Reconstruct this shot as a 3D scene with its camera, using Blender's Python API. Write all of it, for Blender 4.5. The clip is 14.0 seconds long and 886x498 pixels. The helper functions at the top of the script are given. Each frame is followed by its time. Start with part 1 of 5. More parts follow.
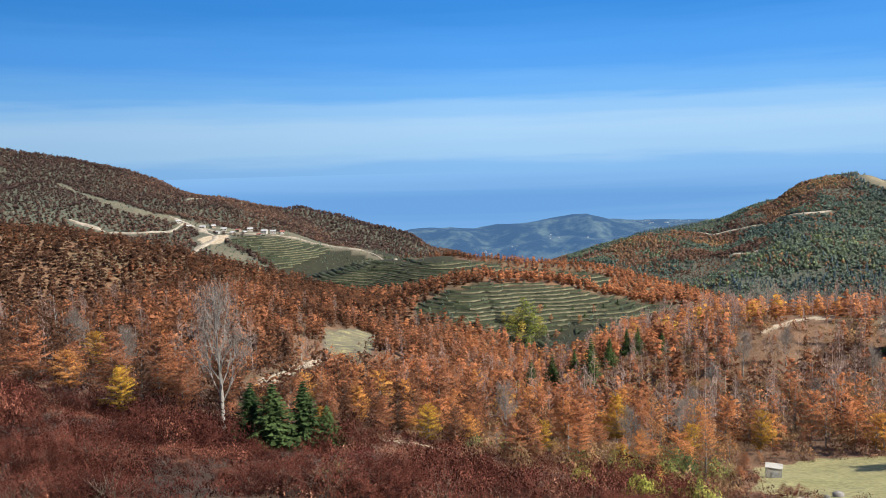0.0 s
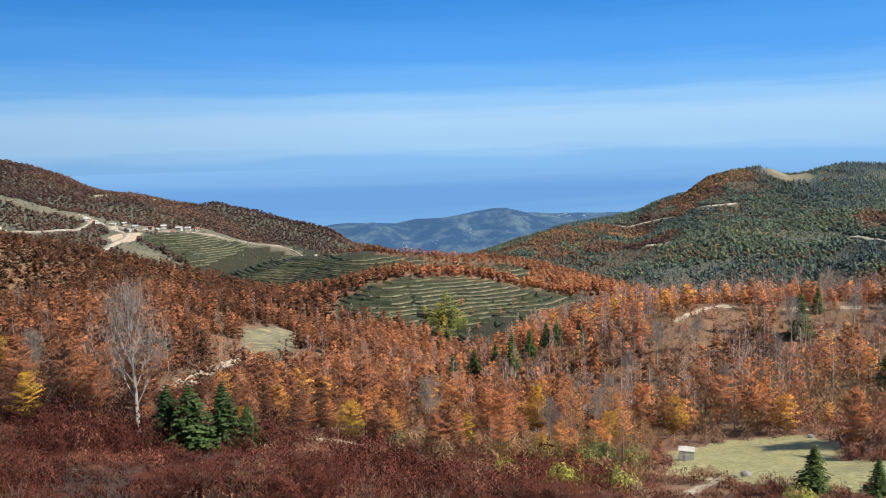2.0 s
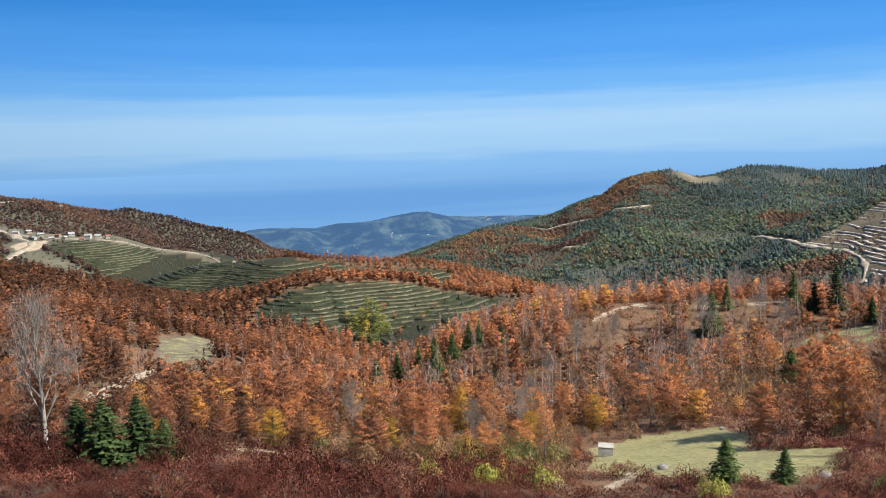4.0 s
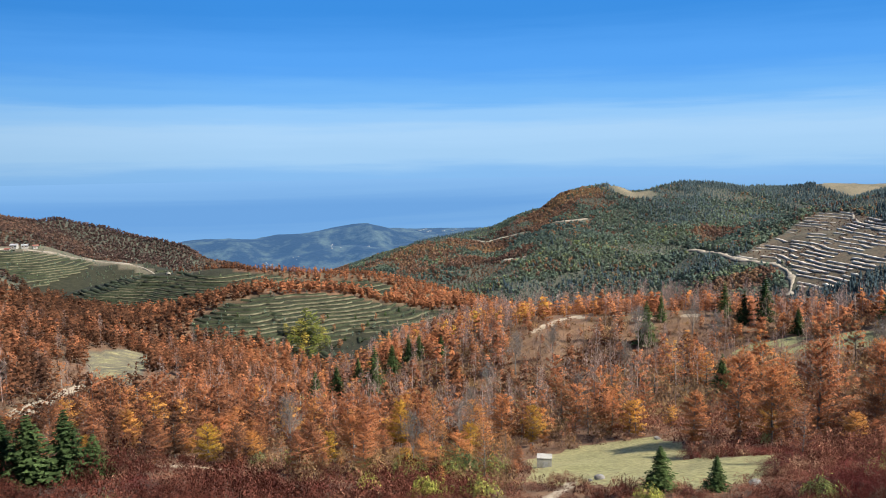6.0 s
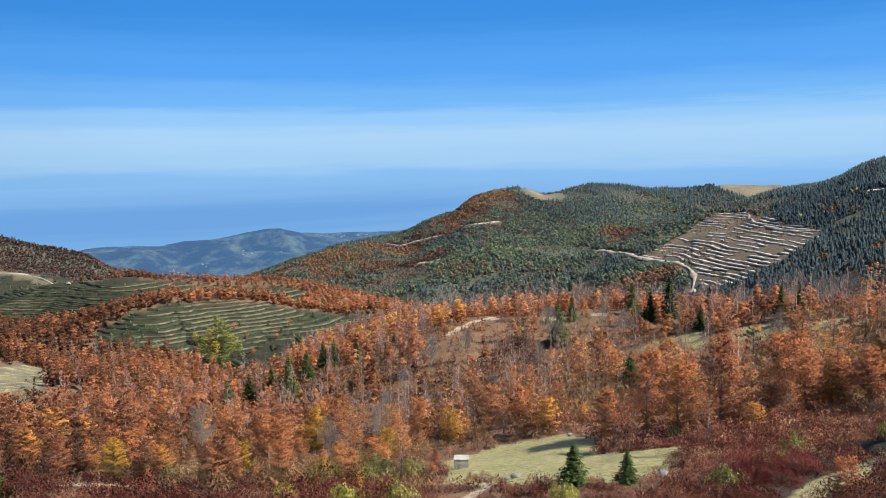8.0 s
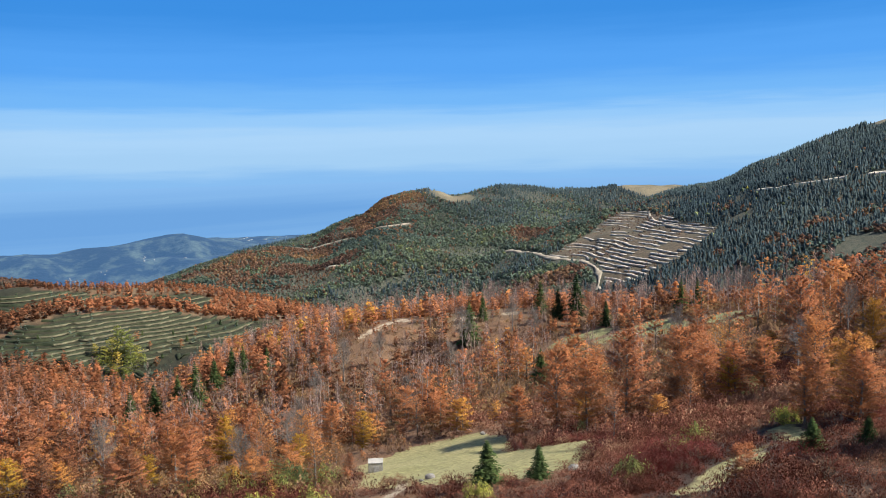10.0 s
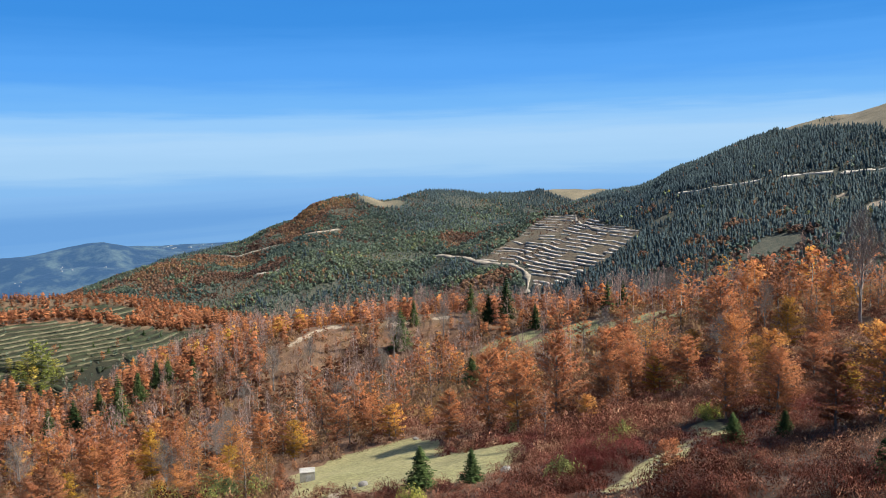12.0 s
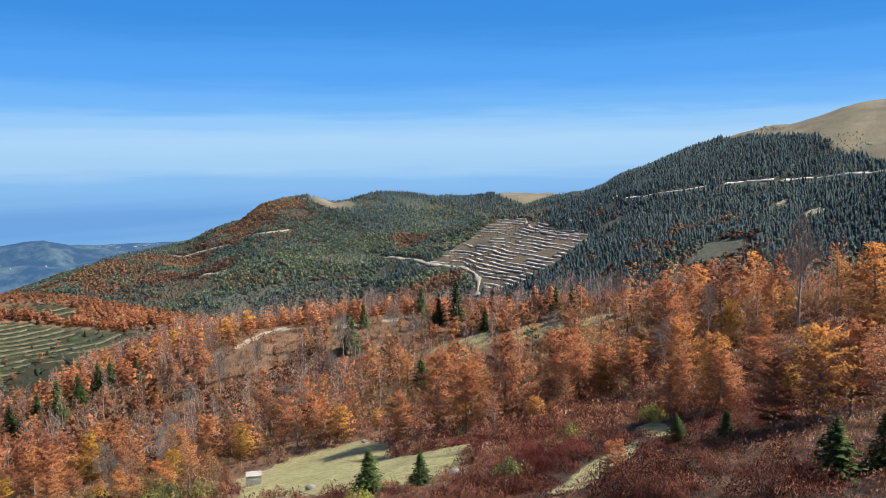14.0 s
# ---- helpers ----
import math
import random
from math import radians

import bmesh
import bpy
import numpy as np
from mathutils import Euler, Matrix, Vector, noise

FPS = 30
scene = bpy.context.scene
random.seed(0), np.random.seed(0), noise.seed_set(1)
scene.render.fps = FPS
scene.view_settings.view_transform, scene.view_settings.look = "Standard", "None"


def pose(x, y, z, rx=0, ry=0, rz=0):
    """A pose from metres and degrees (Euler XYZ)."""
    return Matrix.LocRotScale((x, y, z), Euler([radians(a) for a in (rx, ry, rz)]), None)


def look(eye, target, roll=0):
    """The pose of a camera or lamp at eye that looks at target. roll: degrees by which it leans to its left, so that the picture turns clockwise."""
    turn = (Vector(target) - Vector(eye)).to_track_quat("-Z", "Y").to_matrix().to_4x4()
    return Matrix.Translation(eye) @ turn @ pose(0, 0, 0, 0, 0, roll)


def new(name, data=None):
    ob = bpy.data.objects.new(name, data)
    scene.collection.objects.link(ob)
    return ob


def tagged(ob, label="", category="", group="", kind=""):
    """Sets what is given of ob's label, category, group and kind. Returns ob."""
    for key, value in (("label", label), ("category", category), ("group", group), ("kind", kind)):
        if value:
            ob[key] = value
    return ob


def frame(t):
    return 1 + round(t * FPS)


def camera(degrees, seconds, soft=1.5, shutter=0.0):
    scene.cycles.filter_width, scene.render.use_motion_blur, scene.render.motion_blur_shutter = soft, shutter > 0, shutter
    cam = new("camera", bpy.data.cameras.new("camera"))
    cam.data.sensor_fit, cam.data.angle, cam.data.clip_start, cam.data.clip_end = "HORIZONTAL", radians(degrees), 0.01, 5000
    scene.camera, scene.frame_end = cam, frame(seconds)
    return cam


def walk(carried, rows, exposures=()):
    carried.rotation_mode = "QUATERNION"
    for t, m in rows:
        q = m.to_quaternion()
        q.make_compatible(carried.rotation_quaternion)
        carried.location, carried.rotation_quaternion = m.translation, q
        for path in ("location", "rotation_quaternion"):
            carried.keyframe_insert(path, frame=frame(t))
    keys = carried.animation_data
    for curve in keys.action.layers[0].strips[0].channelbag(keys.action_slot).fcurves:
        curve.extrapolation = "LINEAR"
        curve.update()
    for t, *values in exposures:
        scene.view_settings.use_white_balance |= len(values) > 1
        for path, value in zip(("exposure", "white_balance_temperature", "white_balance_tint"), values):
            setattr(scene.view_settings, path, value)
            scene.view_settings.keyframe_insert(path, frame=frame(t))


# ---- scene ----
# The camera turns on the spot, high on a hillside; z = 0 is the eye's height.
cam = camera(58.82, 14.0, soft=0.9)
EYE = (0.0, 0.0, 0.0)
TURNS = [  # seconds, yaw to the left, pitch up, lean to the right
    (0.0, -0.00, -6.50, 1.40),
    (0.5, -1.16, -6.62, 1.36),
    (1.0, -2.63, -6.77, 1.46),
    (1.5, -4.15, -6.91, 1.44),
    (2.0, -5.79, -7.02, 1.45),
    (2.5, -7.41, -7.09, 1.54),
    (3.0, -9.09, -7.16, 1.67),
    (5.5, -14.57, -6.21, 0.89),
    (6.0, -15.92, -6.09, 0.78),
    (6.5, -17.34, -6.02, 0.78),
    (7.0, -18.92, -5.96, 0.83),
    (7.5, -20.50, -5.93, 0.91),
    (8.0, -22.21, -5.92, 0.99),
    (10.5, -30.26, -5.85, 1.39),
    (11.0, -31.66, -5.77, 1.46),
    (11.5, -32.84, -5.70, 1.55),
    (12.0, -33.87, -5.65, 1.55),
    (12.5, -34.36, -5.57, 1.41),
    (13.0, -34.69, -5.51, 1.16),
    (13.5, -35.64, -5.52, 0.90),
    (14.0, -37.48, -5.56, 0.64),
]
walk(cam, [(t, pose(*EYE, 0, 0, yaw) @ pose(0, 0, 0, 90 + pitch, 0, 0) @ pose(0, 0, 0, 0, 0, -lean)) for t, yaw, pitch, lean in TURNS], exposures=[(0.0, 1.0), (14.0, 1.0)])

# ---- sky and sun ----
SUN_BEARING, SUN_HEIGHT = 126.0, 43.0
world = bpy.data.worlds.new("sky")
scene.world = world
world.use_nodes = True
wn, wl = world.node_tree.nodes, world.node_tree.links
wn.clear()
w_out = wn.new("ShaderNodeOutputWorld")
w_sky = wn.new("ShaderNodeTexSky")
w_sky.sky_type, w_sky.sun_disc = "NISHITA", False
w_sky.sun_elevation, w_sky.sun_rotation = radians(SUN_HEIGHT), radians(SUN_BEARING)
w_sky.altitude, w_sky.dust_density, w_sky.ozone_density = 1500.0, 0.6, 2.0
w_high = wn.new("ShaderNodeBackground")
w_high.inputs["Strength"].default_value = 0.075
wl.new(w_sky.outputs[0], w_high.inputs["Color"])
w_co = wn.new("ShaderNodeTexCoord")
w_sep = wn.new("ShaderNodeSeparateXYZ")
wl.new(w_co.outputs["Generated"], w_sep.inputs[0])
# thin cirrus and coastal haze: the veil's upper edge is streaked
w_map = wn.new("ShaderNodeMapping")
w_map.inputs["Scale"].default_value = (2.2, 2.2, 34.0)
wl.new(w_co.outputs["Generated"], w_map.inputs["Vector"])
w_noise = wn.new("ShaderNodeTexNoise")
w_noise.inputs["Scale"].default_value, w_noise.inputs["Detail"].default_value, w_noise.inputs["Roughness"].default_value = 2.4, 6.0, 0.55
wl.new(w_map.outputs[0], w_noise.inputs["Vector"])
w_shift = wn.new("ShaderNodeMath")
w_shift.operation = "MULTIPLY_ADD"
w_shift.inputs[1].default_value, w_shift.inputs[2].default_value = 0.030, -0.015
wl.new(w_noise.outputs[0], w_shift.inputs[0])
w_add = wn.new("ShaderNodeMath")
w_add.operation = "ADD"
wl.new(w_sep.outputs["Z"], w_add.inputs[0])
wl.new(w_shift.outputs[0], w_add.inputs[1])
w_range = wn.new("ShaderNodeMapRange")
w_range.inputs["From Min"].default_value, w_range.inputs["From Max"].default_value = -0.03, 0.27
wl.new(w_add.outputs[0], w_range.inputs["Value"])
w_ramp = wn.new("ShaderNodeValToRGB")
w_ramp.color_ramp.interpolation = "EASE"
SKY = [(-0.03, (0.20, 0.42, 0.74)), (-0.012, (0.22, 0.45, 0.77)), (0.012, (0.33, 0.55, 0.80)), (0.040, (0.36, 0.58, 0.83)), (0.062, (0.27, 0.52, 0.84)),
       (0.082, (0.155, 0.42, 0.83)), (0.125, (0.085, 0.33, 0.80)), (0.19, (0.042, 0.245, 0.68)), (0.27, (0.03, 0.19, 0.58))]
while len(w_ramp.color_ramp.elements) < len(SKY):
    w_ramp.color_ramp.elements.new(0.5)
for e, (z, c) in zip(w_ramp.color_ramp.elements, SKY):
    e.position, e.color = (z + 0.03) / 0.30, (*c, 1)
wl.new(w_range.outputs[0], w_ramp.inputs[0])
w_low = wn.new("ShaderNodeBackground")
w_west = wn.new("ShaderNodeMapRange")
w_west.inputs["From Min"].default_value, w_west.inputs["From Max"].default_value = -0.55, 0.05
w_west.inputs["To Min"].default_value, w_west.inputs["To Max"].default_value = 0.47, 0.57
wl.new(w_sep.outputs["X"], w_west.inputs["Value"])
wl.new(w_west.outputs[0], w_low.inputs["Strength"])
wl.new(w_ramp.outputs[0], w_low.inputs["Color"])
w_blend = wn.new("ShaderNodeMapRange")
w_blend.inputs["From Min"].default_value, w_blend.inputs["From Max"].default_value = 0.22, 0.5
wl.new(w_sep.outputs["Z"], w_blend.inputs["Value"])
w_mix = wn.new("ShaderNodeMixShader")
wl.new(w_blend.outputs[0], w_mix.inputs[0])
wl.new(w_low.outputs[0], w_mix.inputs[1])
wl.new(w_high.outputs[0], w_mix.inputs[2])
wl.new(w_mix.outputs[0], w_out.inputs["Surface"])

sun = new("sun", bpy.data.lights.new("sun", "SUN"))
sun.data.energy, sun.data.angle, sun.data.color = 5.0, radians(0.53), (1.0, 0.94, 0.84)
s_b, s_h = radians(SUN_BEARING), radians(SUN_HEIGHT)
sun.matrix_world = look((400 * math.sin(s_b), 400 * math.cos(s_b), 300), (400 * math.sin(s_b) - math.sin(s_b) * math.cos(s_h), 400 * math.cos(s_b) - math.cos(s_b) * math.cos(s_h), 300 - math.sin(s_h)))

# ---- materials ----
def shader(name):
    m = bpy.data.materials.new(name)
    m.use_nodes = True
    m.node_tree.nodes.clear()
    out = m.node_tree.nodes.new("ShaderNodeOutputMaterial")
    return m, m.node_tree.nodes, m.node_tree.links, out


def ramp_node(n, stops, mode="LINEAR"):
    r = n.new("ShaderNodeValToRGB")
    r.color_ramp.interpolation = mode
    while len(r.color_ramp.elements) < len(stops):
        r.color_ramp.elements.new(0.5)
    for e, (p, c) in zip(r.color_ramp.elements, stops):
        e.position, e.color = p, (*c, 1)
    return r


def noise_node(n, l, size, detail=4.0, stretch=(1, 1, 1), rough=0.55):
    """Noise in world metres; size is the width of one blotch."""
    g = n.new("ShaderNodeNewGeometry")
    m = n.new("ShaderNodeMapping")
    m.inputs["Scale"].default_value = tuple(s / size for s in stretch)
    l.new(g.outputs["Position"], m.inputs["Vector"])
    t = n.new("ShaderNodeTexNoise")
    t.inputs["Scale"].default_value, t.inputs["Detail"].default_value, t.inputs["Roughness"].default_value = 1.0, detail, rough
    l.new(m.outputs[0], t.inputs["Vector"])
    return t


def mix_node(n, l, fac, a, b, mode="MIX"):
    x = n.new("ShaderNodeMix")
    x.data_type, x.blend_type, x.clamp_factor = "RGBA", mode, True
    for sock, v in ((x.inputs[0], fac), (x.inputs[6], a), (x.inputs[7], b)):
        if isinstance(v, (int, float)):
            sock.default_value = v
        elif isinstance(v, tuple):
            sock.default_value = (*v, 1)
        else:
            l.new(v, sock)
    return x.outputs[2]


def math_node(n, l, op, a, b=0.0, c=0.0):
    x = n.new("ShaderNodeMath")
    x.operation = op
    for sock, v in zip(x.inputs, (a, b, c)):
        if isinstance(v, (int, float)):
            sock.default_value = v
        else:
            l.new(v, sock)
    return x.outputs[0]


def rescale(n, l, v, lo, hi, a=0.0, b=1.0):
    x = n.new("ShaderNodeMapRange")
    x.inputs["From Min"].default_value, x.inputs["From Max"].default_value = lo, hi
    x.inputs["To Min"].default_value, x.inputs["To Max"].default_value = a, b
    l.new(v, x.inputs["Value"])
    return x.outputs[0]


def attribute(n, name):
    a = n.new("ShaderNodeAttribute")
    a.attribute_name = name
    return a.outputs["Fac"]


def principled(n, l, out, color, rough=0.8, bump=None, bump_size=0.02):
    p = n.new("ShaderNodeBsdfPrincipled")
    l.new(color, p.inputs["Base Color"])
    p.inputs["Roughness"].default_value = rough
    p.inputs["Specular IOR Level"].default_value = 0.25
    if bump is not None:
        b = n.new("ShaderNodeBump")
        b.inputs["Strength"].default_value, b.inputs["Distance"].default_value = 0.7, bump_size
        l.new(bump, b.inputs["Height"])
        l.new(b.outputs[0], p.inputs["Normal"])
    if out is not None:
        l.new(p.outputs[0], out.inputs["Surface"])
    return p


def foliage(name, stops, source, glow=0.52, spread=0.38, span=(0.0, 1.0), far=False):
    """Leaves: a palette picked tree by tree (source 'tint': stored per tree; 'object': per object), each spray a little lighter or darker, some light passing through."""
    m, n, l, out = shader(name)
    if source == "tint":
        pick = attribute(n, "tint")
    else:
        pick = rescale(n, l, n.new("ShaderNodeObjectInfo").outputs["Random"], 0, 1, *span)
    g = n.new("ShaderNodeNewGeometry")
    isl = g.outputs["Random Per Island"]
    pick = math_node(n, l, "MULTIPLY_ADD", math_node(n, l, "SUBTRACT", isl, 0.5), 0.16, pick)
    col = ramp_node(n, stops)
    l.new(pick, col.inputs[0])
    t = noise_node(n, l, 14.0 if far else 1.7, 3.0)
    f = noise_node(n, l, 4.0 if far else 0.16, 2.0)
    v = math_node(n, l, "MULTIPLY", rescale(n, l, isl, 0, 1, 1 - spread, 1 + spread), rescale(n, l, t.outputs[0], 0.3, 0.7, 0.75, 1.25))
    v = math_node(n, l, "MULTIPLY", v, rescale(n, l, f.outputs[0], 0.35, 0.65, *((0.85, 1.15) if far else (0.75, 1.2))))
    h = n.new("ShaderNodeHueSaturation")
    h.inputs["Saturation"].default_value = 1.0
    l.new(v, h.inputs["Value"])
    l.new(col.outputs[0], h.inputs["Color"])
    d = n.new("ShaderNodeBsdfDiffuse")
    tr = n.new("ShaderNodeBsdfTranslucent")
    for s in (d, tr):
        l.new(h.outputs[0], s.inputs["Color"])
    mx = n.new("ShaderNodeMixShader")
    mx.inputs[0].default_value = glow
    l.new(d.outputs[0], mx.inputs[1])
    l.new(tr.outputs[0], mx.inputs[2])
    l.new(mx.outputs[0], out.inputs["Surface"])
    return m


def plain(name, a, b, size=0.5, rough=0.85, fine=0.05, relief=0.02, stretch=(1, 1, 1)):
    """A surface of two shades: broad blotches, fine grain and relief."""
    m, n, l, out = shader(name)
    t, f = noise_node(n, l, size, 4.0, stretch), noise_node(n, l, fine, 4.0, stretch)
    c = mix_node(n, l, rescale(n, l, t.outputs[0], 0.35, 0.65), a, b)
    k = rescale(n, l, f.outputs[0], 0.3, 0.7, 0.75, 1.2)
    h = n.new("ShaderNodeHueSaturation")
    l.new(c, h.inputs["Color"])
    l.new(k, h.inputs["Value"])
    principled(n, l, out, h.outputs[0], rough, f.outputs[0], relief)
    return m


BEECH = [(0, (0.103, 0.056, 0.037)), (0.18, (0.205, 0.094, 0.051)), (0.42, (0.425, 0.180, 0.092)), (0.66, (0.530, 0.230, 0.098)), (0.84, (0.600, 0.305, 0.088)), (0.94, (0.597, 0.357, 0.073)), (1, (0.632, 0.421, 0.082))]
# GREENS: the low end, for far woods, has blue haze painted in
GREENS = [(0, (0.088, 0.127, 0.115)), (0.5, (0.144, 0.183, 0.127)), (0.8, (0.220, 0.250, 0.098)), (1, (0.415, 0.403, 0.091))]
ASPENS = [(0.0, (0.16, 0.20, 0.055)), (0.6, (0.30, 0.31, 0.070)), (1.0, (0.50, 0.36, 0.075))]
YELLOWS = [(0.0, (0.40, 0.205, 0.045)), (1.0, (0.53, 0.33, 0.055))]
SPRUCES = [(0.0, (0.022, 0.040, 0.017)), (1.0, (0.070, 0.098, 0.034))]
# distant spruces: bluish haze mixed into the needle colour
HAZY_SPRUCES = [(0, (0.034, 0.053, 0.064)), (1, (0.068, 0.094, 0.097))]
# far beeches: haze muted into the colour; brown scrub shares this palette
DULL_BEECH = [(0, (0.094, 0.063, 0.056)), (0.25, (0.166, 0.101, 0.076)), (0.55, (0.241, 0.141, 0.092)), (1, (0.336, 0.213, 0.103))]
REDS = [(0.0, (0.055, 0.020, 0.016)), (0.3, (0.116, 0.038, 0.027)), (0.55, (0.235, 0.098, 0.066)), (0.8, (0.32, 0.175, 0.115)), (1.0, (0.35, 0.215, 0.13))]
TWIGS = [(0, (0.168, 0.119, 0.103)), (1, (0.347, 0.252, 0.215))]
m_beech_one = foliage("beech_leaves", BEECH, "object", 0.50, 0.22, span=(0.36, 0.86))
m_dull = foliage("dull_hazy_beech_leaves", DULL_BEECH, "tint", 0.45, 0.08, far=True)
m_hill = foliage("hillside_beech_leaves", BEECH, "tint", 0.55, 0.14, far=True)
m_brown_one = foliage("brown_beech_leaves", BEECH, "object", 0.45, 0.22, span=(0.02, 0.44))
m_green, m_green_one = foliage("hazy_green_leaves", GREENS, "tint", 0.45, 0.08, far=True), foliage("green_leaves", GREENS, "object", span=(0.72, 1.0))
m_aspen_one = foliage("aspen_leaves", ASPENS, "object", 0.4, 0.24)
m_yellow_one = foliage("yellow_leaves", YELLOWS, "object")
m_spruce, m_spruce_one = foliage("hazy_spruce_needles", HAZY_SPRUCES, "tint", 0.2, 0.2, far=True), foliage("spruce_needles", SPRUCES, "object", 0.1, 0.5)
m_shrub, m_shrub_one = foliage("shrub_leaves_slope", REDS, "tint", 0.12, 0.26), foliage("shrub_leaves", REDS, "object", 0.12, 0.26, (0.0, 0.44))
m_red_one = foliage("wine_red_leaves", [(0.0, (0.115, 0.030, 0.030)), (1.0, (0.205, 0.058, 0.048))], "object", 0.25, 0.3)
m_bare_one = foliage("bare_twigs", [(0.0, (0.155, 0.135, 0.12)), (1.0, (0.27, 0.24, 0.215))], "object", 0.05, 0.3)
m_twig = foliage("grey_twigs", TWIGS, "tint", 0.1, 0.3)
m_bark = plain("beech_bark", (0.15, 0.132, 0.115), (0.25, 0.225, 0.20), 0.5, 0.85, 0.08, 0.01, (1, 1, 0.4))
m_pale_bark = plain("pale_beech_bark", (0.19, 0.172, 0.15), (0.30, 0.275, 0.245), 0.5, 0.85, 0.08, 0.01, (1, 1, 0.4))
m_dark_bark = plain("dark_bark", (0.10, 0.075, 0.055), (0.17, 0.13, 0.10), 0.4, 0.9, 0.06, 0.015, (1, 1, 0.3))
m_earth = plain("pale_earth_road", (0.20, 0.172, 0.132), (0.33, 0.285, 0.225), 6.0, 0.95, 0.6, 0.05)
m_cut = plain("bare_cut_earth", (0.36, 0.31, 0.25), (0.56, 0.50, 0.42), 7.0, 0.95, 0.8, 0.1)
m_tea = plain("tea_hedge", (0.016, 0.024, 0.011), (0.040, 0.046, 0.020), 3.0, 0.8, 0.6, 0.3)
m_path = plain("trodden_path", (0.070, 0.066, 0.040), (0.150, 0.138, 0.088), 4.0, 0.95, 0.4, 0.05)
m_concrete = plain("weathered_concrete", (0.30, 0.29, 0.26), (0.42, 0.40, 0.36), 0.6, 0.85, 0.05, 0.004)
m_rock = plain("grey_rock", (0.17, 0.16, 0.145), (0.29, 0.27, 0.25), 0.5, 0.9, 0.06, 0.03)
m_wall_white = plain("whitewashed_wall", (0.28, 0.27, 0.25), (0.38, 0.37, 0.34), 1.0, 0.85, 0.15, 0.01)
m_wall_wood = plain("weathered_boards", (0.20, 0.15, 0.11), (0.32, 0.25, 0.19), 0.8, 0.85, 0.1, 0.01)
m_roof_grey = plain("grey_sheet_roof", (0.26, 0.26, 0.27), (0.38, 0.38, 0.38), 1.5, 0.5, 0.2, 0.01)
m_roof_red = plain("red_tile_roof", (0.19, 0.075, 0.055), (0.26, 0.115, 0.085), 1.0, 0.8, 0.2, 0.02)
# town walls carry the haze's blue-grey in their own colour
m_town = plain("hazy_town_walls", (0.15, 0.18, 0.22), (0.25, 0.28, 0.32), 8.0, 0.9, 1.0, 0.05)
m_dark = plain("dark_opening", (0.02, 0.02, 0.022), (0.04, 0.04, 0.04), 0.5, 0.4, 0.1, 0.002)

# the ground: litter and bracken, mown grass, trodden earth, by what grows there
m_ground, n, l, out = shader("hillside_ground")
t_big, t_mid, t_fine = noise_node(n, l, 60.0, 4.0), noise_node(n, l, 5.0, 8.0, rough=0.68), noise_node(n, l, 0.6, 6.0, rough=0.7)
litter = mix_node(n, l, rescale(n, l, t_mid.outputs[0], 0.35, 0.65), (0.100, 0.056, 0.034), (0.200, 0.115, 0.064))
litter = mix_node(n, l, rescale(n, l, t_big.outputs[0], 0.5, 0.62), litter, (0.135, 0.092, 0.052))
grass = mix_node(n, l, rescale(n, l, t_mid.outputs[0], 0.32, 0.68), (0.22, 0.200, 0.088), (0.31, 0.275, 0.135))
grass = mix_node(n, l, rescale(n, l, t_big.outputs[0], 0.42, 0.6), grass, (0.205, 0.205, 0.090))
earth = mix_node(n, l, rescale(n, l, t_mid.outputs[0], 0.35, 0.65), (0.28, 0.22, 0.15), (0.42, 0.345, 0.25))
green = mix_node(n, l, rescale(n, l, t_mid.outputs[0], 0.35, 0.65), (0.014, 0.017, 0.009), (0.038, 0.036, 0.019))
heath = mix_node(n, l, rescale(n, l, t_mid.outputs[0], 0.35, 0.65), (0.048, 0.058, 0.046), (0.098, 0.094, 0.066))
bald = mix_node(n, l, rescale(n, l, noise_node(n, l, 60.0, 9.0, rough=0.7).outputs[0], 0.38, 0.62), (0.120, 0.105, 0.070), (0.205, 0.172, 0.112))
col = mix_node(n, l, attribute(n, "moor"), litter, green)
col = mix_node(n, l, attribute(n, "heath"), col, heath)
# shade between the near shrubs, painted as darker brown ground
col = mix_node(n, l, attribute(n, "shrub_shade"), col, mix_node(n, l, rescale(n, l, t_mid.outputs[0], 0.35, 0.65), (0.030, 0.019, 0.014), (0.072, 0.046, 0.032)))
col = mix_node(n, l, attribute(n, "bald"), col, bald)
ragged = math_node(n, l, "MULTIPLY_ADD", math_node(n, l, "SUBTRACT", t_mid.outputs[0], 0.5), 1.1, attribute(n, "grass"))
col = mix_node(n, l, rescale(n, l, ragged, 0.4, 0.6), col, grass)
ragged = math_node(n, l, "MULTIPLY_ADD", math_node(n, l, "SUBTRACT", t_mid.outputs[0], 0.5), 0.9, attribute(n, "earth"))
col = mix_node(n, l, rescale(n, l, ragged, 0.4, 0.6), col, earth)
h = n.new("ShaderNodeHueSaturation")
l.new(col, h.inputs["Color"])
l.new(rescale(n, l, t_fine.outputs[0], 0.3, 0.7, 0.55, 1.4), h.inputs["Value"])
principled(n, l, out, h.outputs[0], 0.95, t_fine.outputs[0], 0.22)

# the far distance glows, the blue of the coastal air put into its colour
m_sea, n, l, out = shader("glowing_distant_sea")
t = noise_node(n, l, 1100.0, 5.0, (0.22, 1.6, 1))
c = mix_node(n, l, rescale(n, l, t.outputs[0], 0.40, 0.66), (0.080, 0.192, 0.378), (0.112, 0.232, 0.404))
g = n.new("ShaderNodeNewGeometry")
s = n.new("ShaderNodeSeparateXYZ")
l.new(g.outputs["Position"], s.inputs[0])
